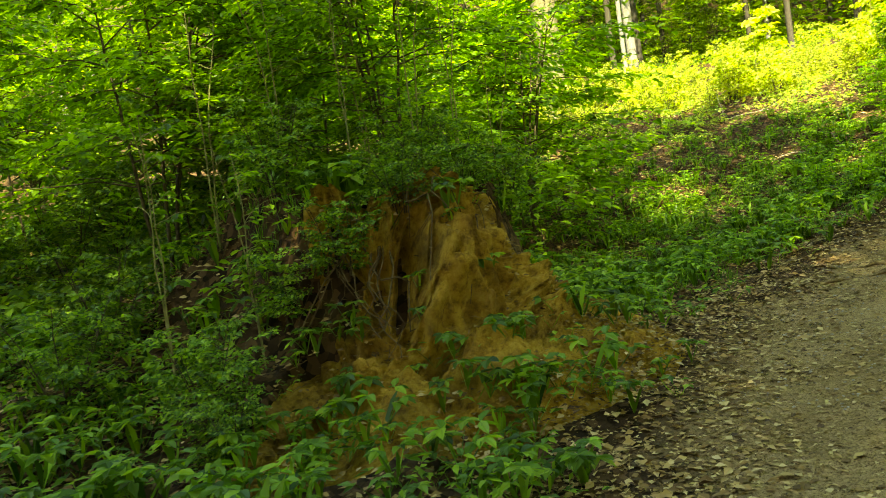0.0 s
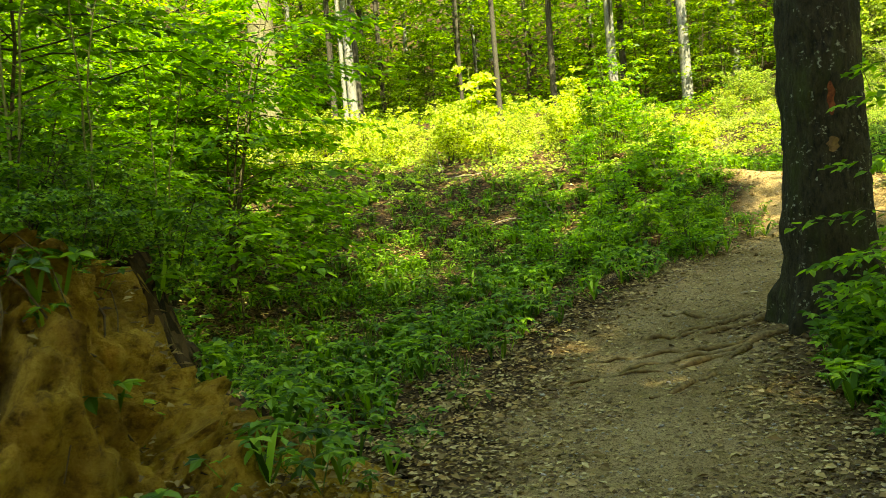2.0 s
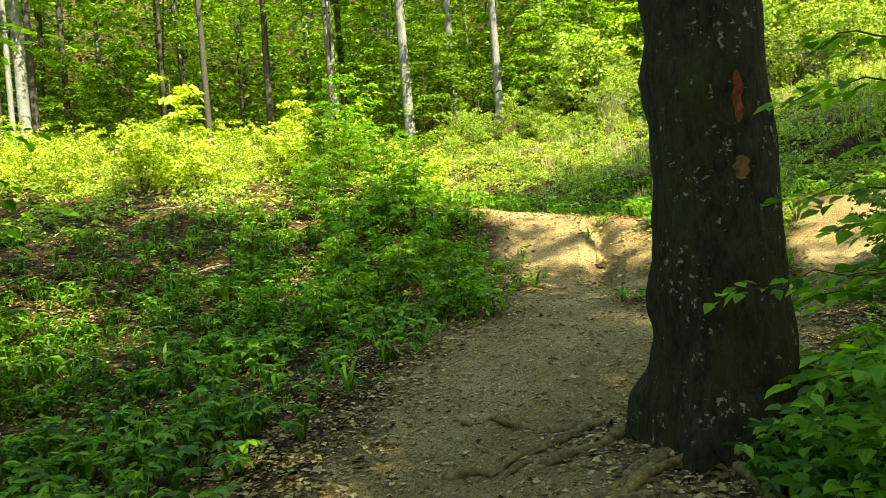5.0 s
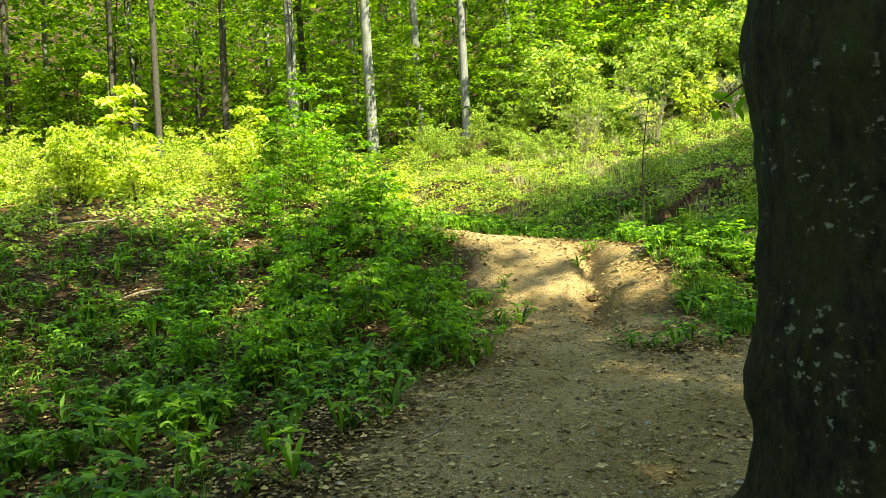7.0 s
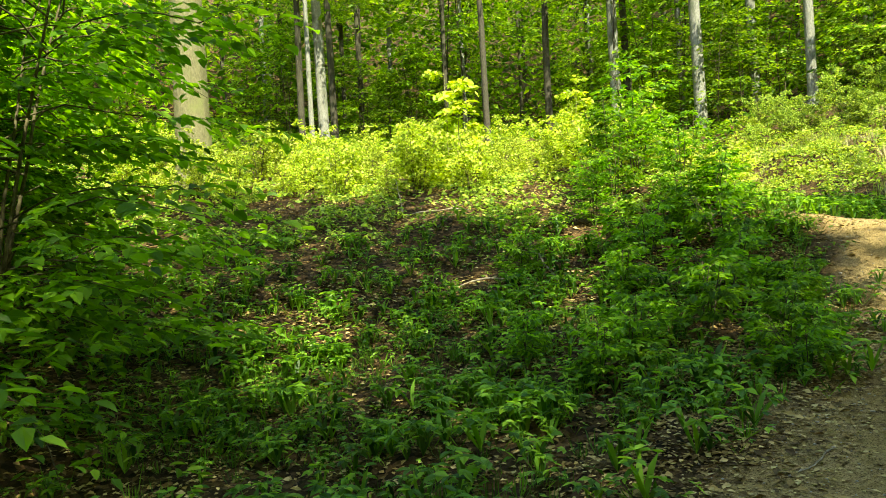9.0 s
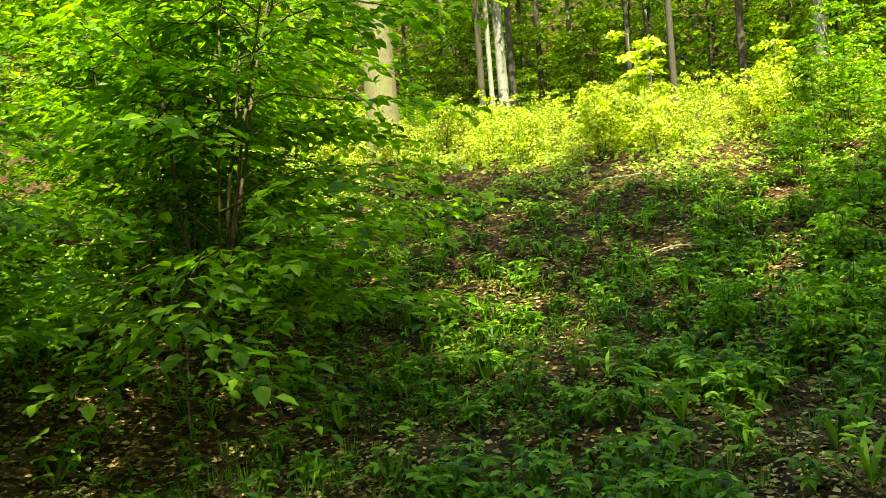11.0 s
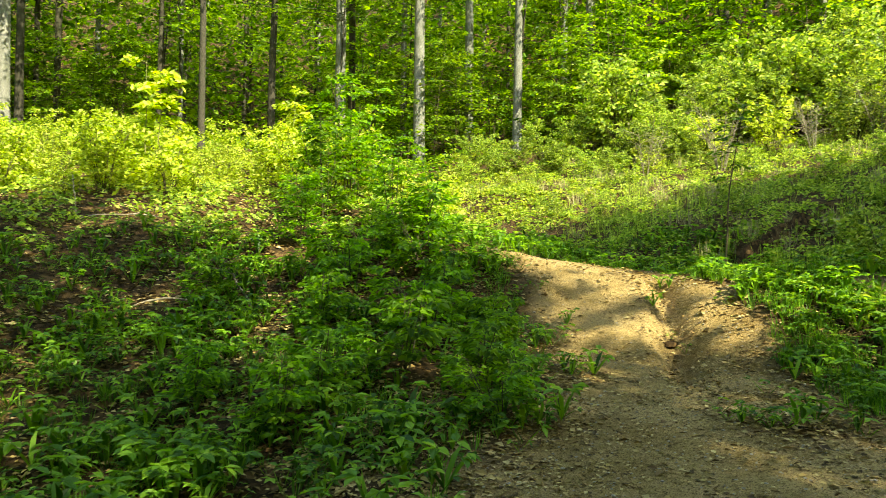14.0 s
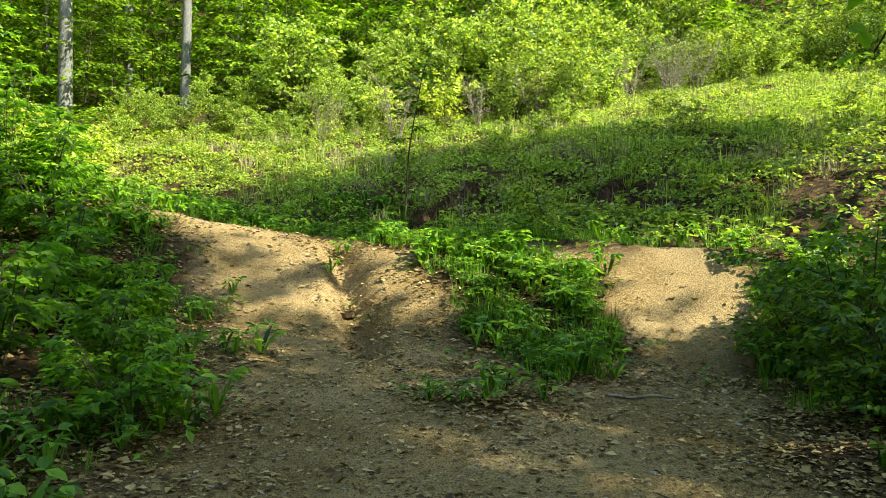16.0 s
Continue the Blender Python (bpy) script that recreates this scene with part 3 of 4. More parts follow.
# ---- the wood beyond, on the rising slope ----
WOOD_KITS = [plant_kit("wood%d" % k, BARK_DARK, LEAF_WOOD, False, 3, seed=70 + k, height=24, spread=4.2, branches=60, twigs=9, leaves=12, leaf=0.20, radius=0.06,
                       lean=0.02, first=0.33, foot=0, taper=0.3, rough=0.4) for k in range(4)]
FRONT_TREES = [(8.4, 41.7, 0.24), (9.4, 43.5, 0.17), (11.2, 38.5, 0.23), (14.0, 39.6, 0.2), (15.2, 37.0, 0.18), (2.1, 37.7, 0.12), (5.7, 44.9, 0.17),
               (19.2, 37.6, 0.19), (0.6, 54.3, 0.17), (-4.7, 53.2, 0.16), (-6.1, 55.9, 0.13), (-5.4, 42.5, 0.23), (-6.4, 42.2, 0.15),
               (-5.7, 48.1, 0.18), (-4.8, 54.0, 0.14), (-11.1, 55.2, 0.17), (22.1, 45.0, 0.15), (-3.3, 61.2, 0.17)]
rw = np.random.RandomState(21)
for k, (x, y, rad) in enumerate(FRONT_TREES):
    dark = k in (1, 5, 6, 8, 9, 10, 12, 13, 14)
    forest_tree(x, y, rad * 1.15, BARK_DARK if dark else BARK_GREY, WOOD_KITS[k % 4], 100 + k,
                "slim dark-barked tree on the wooded slope" if dark else "slim pale grey beech on the wooded slope", turn=rw.uniform(0, 6.28))
forest_tree(-5.7, 24.5, 0.44, BARK_TAN, WOOD_KITS[1], 140, "stout pale beech at the top of the bank", turn=1.0)
DEEP_KITS = [plant_kit("deep%d" % k, BARK_DARK, LEAF_WOOD, False, 3, seed=170 + k, height=24, spread=4.4, branches=46, twigs=8, leaves=9, leaf=0.30, radius=0.06,
                       lean=0.02, first=0.27, foot=0, taper=0.3, rough=0.4) for k in range(3)]
placed = [(x, y) for x, y, _ in FRONT_TREES]
while len(placed) < 82:
    x, y = rw.uniform(-42, 58), rw.uniform(36, 76)
    if x < -16:
        y = rw.uniform(12, 70)
    if x > 24:
        y = rw.uniform(8, 80) if x > 36 else rw.uniform(30, 80)
    if min((x - a) ** 2 + (y - b) ** 2 for a, b in placed) > 9:
        placed.append((x, y))
        forest_tree(x, y, rw.uniform(0.1, 0.2), BARK_DARK if rw.uniform() < 0.6 else BARK_GREY, DEEP_KITS[len(placed) % 3], 200 + len(placed),
                    "tree deep in the wood on the slope", turn=rw.uniform(0, 6.28))

# trees behind the walker, whose crowns shade the path
SHADE_KIT = plant_kit("shade", BARK_DARK, LEAF_WOOD, False, 3, seed=90, height=14.5, spread=5.0, branches=56, twigs=9, leaves=11, leaf=0.32, radius=0.1, lean=0.02, first=0.58, foot=0, taper=0.4)
HIGH_KITS = [plant_kit("high%d" % k, BARK_DARK, LEAF_WOOD, False, 3, seed=92 + k, height=24, spread=4.6, branches=60, twigs=9, leaves=12, leaf=0.30, radius=0.08, lean=0.02, first=0.44, foot=0, taper=0.3) for k in range(2)]
BEHIND = [(-9.5, -7.5), (-5.5, -6.0), (-1.5, -7.0), (2.6, -5.0), (5.0, -4.0), (10.4, -4.6), (9.0, -0.4), (-8.0, -12.0), (-3.8, -11.0), (0.6, -11.5), (4.6, -9.6), (8.6, -9.0),
          (-6.2, -16.5), (-1.6, -16.0), (2.8, -15.0), (7.0, -14.2), (10.6, -13.4), (5.0, -19.5), (0.4, -20.0)]
for k, (x, y) in enumerate(BEHIND):
    forest_tree(x, y, 0.24, BARK_GREY, HIGH_KITS[k % 2], 300 + k, "tall beech standing behind the path", "trees behind the path", turn=k * 1.3)
for k, (x, y) in enumerate([(13.4, 6.8), (15.9, 6.4), (18.2, 7.4)]):
    forest_tree(x, y, 0.25, BARK_GREY, SHADE_KIT, 330 + k, "beech standing at the side of the clearing", "trees beside the clearing", height=16, turn=k * 1.3)


# ---- far woods ----
def far_woods():
    r = np.random.RandomState(33)
    n = 170000
    ang, dist = np.radians(r.uniform(-85, 100, n)), r.uniform(46, 88, n)
    x, y = 2 + dist * np.sin(ang), 6 + dist * np.cos(ang)
    z = land(x, y) + 0.8 + r.uniform(0, 1, n) ** 1.1 * 20
    lump = rip_big(x * 0.8 + z * 0.5, y * 0.8 - z * 0.6)
    keep = lump > -0.7
    c = np.stack([x, y, z], 1)[keep]
    m = len(c)
    a = r.uniform(0, 6.283, m)
    ln = r.uniform(0.35, 0.7, m)
    return stuff("far_woods", leaf_mesh("far_woods", (c, np.stack([np.cos(a), np.sin(a), r.normal(-0.2, 0.3, m)], 1), np.stack([r.normal(0, 0.5, m), r.normal(0, 0.5, m), np.ones(m)], 1), ln, ln * 0.6), LEAF_WOOD, False),
                 "dense green foliage of the distant beech wood", "woods")


far_woods()

# ---- shrubs ----
BUSH_BEECH = [plant_kit("beech_bush%d" % k, STEM, LEAF_BEECH, True, 4, seed=40 + k, height=3.8, spread=2.1, stems=4, branches=20, twigs=9, leaves=11, leaf=0.095, radius=0.02, lean=0.3, first=0.26) for k in range(3)]
BUSH_SUNLIT = [plant_kit("young_bush%d" % k, STEM, LEAF_SUNLIT, False, 3, seed=50 + k, height=1.7, spread=0.6, stems=6, branches=7, twigs=5, leaves=6, leaf=0.115, radius=0.010, lean=0.5, first=0.1, rise=0.9, rough=0.8) for k in range(4)]
BUSH_PALE = [plant_kit("pale_bush%d" % k, STEM, LEAF_PALE, False, 3, seed=56 + k, height=2.4, spread=0.9, stems=7, branches=10, twigs=5, leaves=7, leaf=0.13, radius=0.015, lean=0.5, first=0.08, rise=0.8, rough=0.8) for k in range(4)]
BUSH_SMALL = [plant_kit("small_bush%d" % k, STEM, LEAF_PALE, False, 3, seed=150 + k, height=0.9, spread=0.4, stems=5, branches=5, twigs=4, leaves=6, leaf=0.09, radius=0.006, lean=0.6, first=0.08, rise=0.8, rough=0.8) for k in range(4)]
UNDER = [plant_kit("understorey%d" % k, STEM, LEAF_WOOD, False, 3, seed=160 + k, height=6.5, spread=2.6, stems=2, branches=18, twigs=6, leaves=7, leaf=0.24, radius=0.03, lean=0.15, first=0.08, rough=0.4) for k in range(3)]
BUSH_GREEN = [plant_kit("tall_green_bush%d" % k, STEM, LEAF_BEECH, False, 4, seed=260 + k, height=2.2, spread=0.75, stems=6, branches=9, twigs=5, leaves=7, leaf=0.11, radius=0.010, lean=0.4, first=0.1, rise=0.6, rough=0.5) for k in range(2)]
BUSH_BANK = [plant_kit("bank_bush%d" % k, STEM, LEAF_BEECH, True, 4, seed=250 + k, height=0.9, spread=0.5, stems=5, branches=6, twigs=4, leaves=6, leaf=0.105, radius=0.007, lean=0.55, first=0.15, rise=0.6, rough=0.45) for k in range(3)]
BUSH_DARK = [plant_kit("green_bush%d" % k, STEM, LEAF_HERB, False, 3, seed=80 + k, height=1.15, spread=0.6, stems=7, branches=9, twigs=5, leaves=7, leaf=0.075, radius=0.008, lean=0.55, first=0.08, rise=0.6, rough=0.6) for k in range(3)]
for k, (x, y, s) in enumerate([(-4.8, 6.4, 1.0), (-6.2, 7.2, 1.2), (-7.4, 6.4, 1.1), (-5.6, 8.6, 1.1), (-8.4, 8.0, 1.3), (-6.8, 9.6, 1.2), (-9.6, 9.4, 1.4), (-8.0, 11.0, 1.3), (-10.4, 7.2, 1.4), (-11.6, 10.6, 1.5)]):
    shrub(BUSH_DARK[k % 3], x, y, "shaded green bush under the beech thicket", group="bushes under the thicket", turn=k * 1.7, size=s)
DRY_BUSH = tubes_mesh("dry_twigs", grow(66, 1.8, 0.9, stems=9, branches=10, twigs=1, leaves=1, radius=0.012, lean=0.5, first=0.2, rise=0.8)[0], DRY, 4)
HERO_KIT = plant_kit("large_beech_bush", STEM, LEAF_BEECH, True, 6, seed=47, height=4.6, spread=3.0, stems=5, branches=20, twigs=10, leaves=8, leaf=0.155, radius=0.024, lean=0.22, first=0.10, taper=0.5)

shrub(HERO_KIT, -3.7, 12.7, "bushy young beech with drooping leafy sprays by the hollow", turn=0.4)
for k, (x, y, s) in enumerate([(-3.0, 6.3, 0.85), (-4.6, 7.6, 1.0), (-4.4, 9.6, 0.9), (-4.9, 14.2, 1.05), (-5.6, 6.0, 1.1), (-7.2, 8.5, 1.2), (-6.0, 10.3, 1.1), (-8.6, 5.6, 1.15), (-5.8, 14.6, 1.2), (-8.8, 12.6, 1.3),
                               (-11.2, 9.0, 1.3), (-7.4, 17.0, 1.25), (-11.0, 15.5, 1.4), (-13.5, 11.5, 1.4), (-12.5, 5.0, 1.3)]):
    shrub(BUSH_BEECH[k % 3], x, y, "young beech thicket shrub on the wooded side of the path", group="beech thicket", turn=k * 1.1, size=s)
rs = np.random.RandomState(9)
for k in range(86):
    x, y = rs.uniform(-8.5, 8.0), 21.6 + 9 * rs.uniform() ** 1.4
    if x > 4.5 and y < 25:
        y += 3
    shrub(BUSH_SUNLIT[k % 4], x, y, "sunlit yellow-green young shrub at the top of the bank", group="shrubs on the bank", turn=rs.uniform(0, 6.28), size=rs.uniform(0.38, 0.95))
PALE_KIT = plant_kit("pale_sapling", PALE_STEM, LEAF_SUNLIT, True, 5, seed=58, height=3.0, spread=0.62, stems=2, branches=12, twigs=5, leaves=6, leaf=0.18, radius=0.014, lean=0.1, first=0.12, foot=0.08, rise=0.5, rough=0.5)
shrub(PALE_KIT, 0.45, 23.0, "tall sunlit sapling with large pale young leaves", "sapling", turn=0.2, name="sapling")
shrub(PALE_KIT, 3.35, 24.0, "slim sunlit sapling with pale young leaves", "sapling", turn=2.0, size=0.8, name="sapling")
for k in range(56):
    x = rs.uniform(14.5, 42)
    y = rs.uniform(26, 39) if x < 28 else rs.uniform(8, 36)
    y = max(y, 38 - x) if x < 14 else y
    shrub(BUSH_PALE[k % 4], x, y, "sunlit light green shrub on the clearing's edge", group="shrubs of the hillside", turn=rs.uniform(0, 6.28), size=rs.uniform(0.6, 1.5))
THICKET = [(8.5, 29.0), (12.5, 26.5), (16.0, 24.5), (19.0, 23.0), (22.5, 22.0), (27.0, 21.5), (31.5, 18.5), (34.0, 14.0)]
for k in range(96):
    q = k / 95 * (len(THICKET) - 1)
    i = min(int(q), len(THICKET) - 2)
    (ax, ay), (bx, by) = THICKET[i], THICKET[i + 1]
    ox, oy, deep = ay - by, bx - ax, 6.5 * rs.uniform() ** 1.3
    run = math.hypot(ox, oy)
    x, y = ax + (q - i) * (bx - ax) + deep * ox / run + rs.normal(0, 0.5), ay + (q - i) * (by - ay) + deep * oy / run + rs.normal(0, 0.5)
    tall = (rs.uniform(0.6, 1.05) + 0.11 * deep) * (0.42 + 0.58 * float(ease(1.0, 3.0, q)))
    shrub((BUSH_SUNLIT if k % 5 == 2 else BUSH_PALE)[k % 4], x, y, "tall sunlit light green shrub of the hillside thicket", group="hillside thicket", turn=rs.uniform(0, 6.28), size=tall * (1.2 if k % 5 == 2 else 1.0))
for k in range(26):
    x = 10 + k * 1.05 + rs.uniform(-0.4, 0.4)
    y = 37.5 - 0.28 * (x - 10) - 0.011 * (x - 10) ** 2 + rs.uniform(0, 5)
    shrub(UNDER[k % 3], x, y, "young beech of the understorey with layered leaves", "tree", "understorey of the wood", rs.uniform(0, 6.28), rs.uniform(0.8, 1.4), "young_tree")
for k, (x, y, s) in enumerate([(3.2, 19.8, 0.75), (3.9, 20.8, 0.85), (2.6, 18.6, 0.5), (3.9, 18.2, 0.6)]):
    shrub(BUSH_GREEN[k % 2], x, y, "green leafy shrub on the bank beside the path", group="shrubs by the steep path", turn=k * 1.7, size=s * 1.2)
for k, (x, y, s) in enumerate([(23.5, 21.9, 1.1), (25.6, 21.6, 1.3), (26.3, 20.9, 1.2), (24.6, 20.9, 0.9), (19.0, 22.4, 1.0), (17.5, 23.2, 0.9), (15.2, 24.2, 1.1), (13.6, 25.4, 0.9), (20.4, 22.0, 0.8)]):
    ob = thing("dry_shrub", x, y, "leafless grey-brown dry shrub on the hillside", "shrub", "dry shrubs", k * 1.4, s)
    part("branchwork", DRY_BUSH, ob)
for k in range(64):
    x, y = rs.uniform(9.5, 32), rs.uniform(13.0, 26)
    if off_path(x, y) > 0.6:
        shrub(BUSH_SMALL[k % 4], x, y, "small light green shrub among the hillside herbs", group="small hillside shrubs", turn=rs.uniform(0, 6.28), size=rs.uniform(0.3, 0.95))
for k in range(54):
    x, y = rs.uniform(-26, 34), rs.uniform(49, 66)
    if x < -12:
        y = rs.uniform(16, 50)
    shrub(UNDER[k % 3], x, y, "young beech of the understorey with layered leaves", "tree", "understorey of the wood", rs.uniform(0, 6.28), rs.uniform(0.6, 1.3), "young_tree")


# ---- ground cover ----
def scatter(seed, n, box, density):
    r = np.random.RandomState(seed)
    x, y = r.uniform(box[0], box[1], n), r.uniform(box[2], box[3], n)
    keep = r.uniform(0, 1, n) < density(x, y)
    return x[keep], y[keep], r


def carpet(name, seed, n, box, density, template, sizes, mat, fine, label, category, lift=0.0):
    """Plants of one kind, strewn thinly or thickly over the land as one mass."""
    x, y, r = scatter(seed, n, box, density)
    m = len(x)
    z = land(x, y) + lift
    a, s = r.uniform(0, 6.283, m), r.uniform(sizes[0], sizes[1], m)
    kinds = r.randint(0, len(template), m)
    parts = []
    for k, (c, d, nr, ln, wd) in enumerate(template):
        w = np.where(kinds == k)[0]
        if not len(w):
            continue
        ca, sa = np.cos(a[w]), np.sin(a[w])

        def spin(v):
            return np.stack([v[None, :, 0] * ca[:, None] - v[None, :, 1] * sa[:, None], v[None, :, 0] * sa[:, None] + v[None, :, 1] * ca[:, None], np.repeat(v[None, :, 2], len(w), 0)], -1)
        pos = spin(c) * s[w][:, None, None] + np.stack([x[w], y[w], z[w]], 1)[:, None]
        parts.append((pos.reshape(-1, 3), spin(d).reshape(-1, 3), spin(nr).reshape(-1, 3), (ln[None] * s[w][:, None]).ravel(), (wd[None] * s[w][:, None]).ravel()))
    return stuff(name, leaf_mesh(name, tuple(np.concatenate(p) for p in zip(*parts)), mat, fine), label, category)


def herb_template(seed, stalks=5, leaflets=4, height=0.24, leaf=0.085, stalked=True, ruffle=0.2):
    r = np.random.RandomState(seed)
    C, D, N, L, W = [], [], [], [], []
    for k in range(stalks):
        a, h, out = k * 6.283 / stalks + r.normal(0, 0.4), height * r.uniform(0.5, 1.1), r.uniform(0.04, 0.13)
        tip = np.array([math.cos(a) * out, math.sin(a) * out, h])
        if stalked:
            C.append(np.zeros(3)), D.append(tip), N.append((math.cos(a + 1.57), math.sin(a + 1.57), 0.1)), L.append(np.linalg.norm(tip)), W.append(0.006)
        for j in range(leaflets):
            b = a + (j - (leaflets - 1) / 2) * 0.95 + r.normal(0, 0.15)
            ln = leaf * r.uniform(0.75, 1.2)
            C.append(tip), D.append((math.cos(b), math.sin(b), r.normal(-0.1, 0.22 + 0.4 * (ruffle - 0.2)))), N.append((r.normal(0, ruffle), r.normal(0, ruffle), 1)), L.append(ln), W.append(ln * 0.55)
    return tuple(np.array(v, float) for v in (C, D, N, L, W))


def grass_template(seed, blades=14, height=0.34):
    r = np.random.RandomState(seed)
    a, o = r.uniform(0, 6.283, blades), r.uniform(0, 0.05, blades)
    tilt = r.uniform(0.15, 0.9, blades)
    C = np.stack([np.cos(a) * o, np.sin(a) * o, np.full(blades, -0.01)], 1)
    D = np.stack([np.cos(a) * tilt, np.sin(a) * tilt, np.ones(blades)], 1)
    N = np.stack([np.cos(a), np.sin(a), -tilt * 0.3], 1)
    L = height * r.uniform(0.5, 1.1, blades)
    return C, D, N, L, np.full(blades, 0.011)


def flat_leaf_template(seed, count=1, leaf=0.062):
    r = np.random.RandomState(seed)
    a = r.uniform(0, 6.283, count)
    C = np.zeros((count, 3))
    D = np.stack([np.cos(a), np.sin(a), r.normal(0.08, 0.18, count)], 1)
    N = np.stack([r.normal(0, 0.3, count), r.normal(0, 0.3, count), np.ones(count)], 1)
    L = leaf * r.uniform(0.7, 1.2, count)
    return C, D, N, L, L * r.uniform(0.5, 0.75, count)


HERBS = [herb_template(s) for s in range(5)]
LOW_HERBS = [herb_template(10 + s, 4, 3, 0.13, 0.06) for s in range(4)]
FAR_HERBS = [herb_template(20 + s, 3, 3, 0.26, 0.15, False, 0.7) for s in range(4)]
HILL_HERBS = [herb_template(30 + s, 3, 3, 0.17, 0.085, False, 0.7) for s in range(5)]
GRASSES = [grass_template(s) for s in range(4)]
DEAD = [flat_leaf_template(s) for s in range(9)]


def under_bush(x, y):
    return np.exp(-(((x + 3.2) / 1.7) ** 2 + ((y - 11.0) / 2.0) ** 2)) + 0.8 * np.exp(-(((x + 7) / 3.5) ** 2 + ((y - 8.5) / 3.2) ** 2))


def bare_bank(x, y):
    dx, dy = x - BANK_AT[0], y - BANK_AT[1]
    a = np.degrees(np.arctan2(dy, dx))
    return ((np.hypot(dx, dy) < 1.9) & (np.hypot(dx, dy) > 0.85) & (a > -115) & (a < 12)) * 1.0


def herb_density(x, y):
    d = off_path(x, y)
    patch = ease(-0.9, 0.7, rip_clump(x, y))
    slope = 1 - 0.55 * np.exp(-(((x + 1.0) / 2.6) ** 2 + ((y - 18.5) / 2.2) ** 2))
    return ease(0, 1, (d + 0.3 * rip_mid(x, y) - 0.4 + 0.55 * ease(9.5, 11.5, y)) / (0.9 - 0.45 * ease(9.5, 11.5, y))) * (0.15 + 0.75 * patch) * slope * (1 - 0.85 * np.clip(under_bush(x, y), 0, 1)) * (1 - 0.93 * bare_bank(x, y))


def litter_density(x, y):
    d = off_path(x, y)
    rim = np.exp(-((d - 0.3 + 0.25 * rip_mid(x, y)) / 0.6) ** 2)
    return np.clip(rim + 0.6 * ease(0.3, 1.2, d) + 0.5 * under_bush(x, y), 0, 1) * ease(-0.8, 0.1, d) * (1 - 0.85 * ease(7.0, 8.0, x) * ease(0.4, 0.1, d)) + 0.07


carpet("herb_carpet", 1, 9000, (-7.5, 9.5, 1.0, 19.0), herb_density, HERBS, (0.5, 1.2), LEAF_HERB, True, "low green woodland herbs covering the forest floor", "undergrowth")
carpet("low_herbs", 2, 12000, (-7.5, 9.5, 0.5, 20.0), lambda x, y: herb_density(x, y) * 0.9 + 0.12 * ease(0.1, 0.5, off_path(x, y)), LOW_HERBS, (0.6, 1.3), LEAF_HERB, False, "small green seedlings between dead leaves", "undergrowth")
carpet("bank_herbs", 3, 7000, (-9, 9.0, 18.5, 24.5), lambda x, y: ease(0.2, 0.8, off_path(x, y)) * (0.15 + 0.85 * ease(-0.3, 0.9, rip_clump(x, y))) * ease(-9, -4, -x), HILL_HERBS, (0.5, 1.3), LEAF_PALE, False, "green herbs on the bank", "undergrowth")
# the yellow leaf colour adds to the sunlit look of the bank top
carpet("crest_herbs", 17, 10000, (-14, 12.0, 23.5, 35.0), lambda x, y: 0.2 + 0.8 * ease(-0.5, 0.8, rip_clump(x, y)), FAR_HERBS, (0.4, 0.9), LEAF_SUNLIT, False, "sunlit yellow-green herbs above the bank", "undergrowth")
carpet("hillside_herbs", 4, 30000, (8.0, 34.0, 12.5, 32.0), lambda x, y: ease(0.2, 0.8, off_path(x, y)) * (0.12 + 0.88 * ease(-0.7, 0.6, rip_clump(x, y) + 0.5 * rip_mid(x, y))), HILL_HERBS, (0.4, 1.2), LEAF_PALE, False, "light green herbs covering the open hillside", "undergrowth")
carpet("slope_herbs", 18, 11000, (7.2, 26.0, 8.0, 17.5), lambda x, y: ease(0.2, 0.8, off_path(x, y)) * (0.15 + 0.85 * ease(-0.6, 0.8, rip_clump(x, y))), HILL_HERBS, (0.6, 1.4), LEAF_PALE, False, "low green herbs on the lower hillside", "undergrowth")
carpet("grass_tufts", 5, 1900, (2.0, 9.5, 10.0, 18.0), lambda x, y: np.exp(-((off_path(x, y) - 0.35) / 0.35) ** 2) * ease(0.05, 0.25, off_path(x, y)), GRASSES, (0.35, 0.85), LEAF_GRASS, False, "tufts of green grass along the path edge", "grass")
carpet("grass_blades", 6, 900, (-3.0, 2.5, 8.0, 15.0), lambda x, y: 0.5 * ease(0.5, 0.9, off_path(x, y)), GRASSES, (0.4, 0.9), LEAF_GRASS, False, "thin grass in the hollow", "grass")
carpet("dead_leaves", 7, 105000, (-6.5, 8.5, 0.5, 17.0), litter_density, DEAD, (0.6, 1.25), LITTER, False, "brown dead beech leaves strewn on the ground", "leaf litter", 0.012)
carpet("bank_leaves", 8, 26000, (-7, 6.0, 15.0, 24.5), lambda x, y: 0.9 * ease(0.1, 0.5, off_path(x, y)), DEAD, (0.8, 1.6), LITTER, False, "brown dead leaves on the bank", "leaf litter", 0.012)


# ---- saplings, sticks and small things ----
SPRAY_KIT = plant_kit("low_beech", STEM, LEAF_BEECH, True, 5, seed=31, height=1.15, spread=0.85, stems=3, branches=7, twigs=4, leaves=6, leaf=0.14, radius=0.008, lean=0.35, first=0.25, taper=0.4)
TALL_KIT = plant_kit("tall_sapling", STEM, LEAF_BEECH, True, 5, seed=35, height=3.4, spread=0.8, stems=1, branches=13, twigs=4, leaves=6, leaf=0.09, radius=0.012, lean=0.06, first=0.25, foot=0.0, taper=0.4)
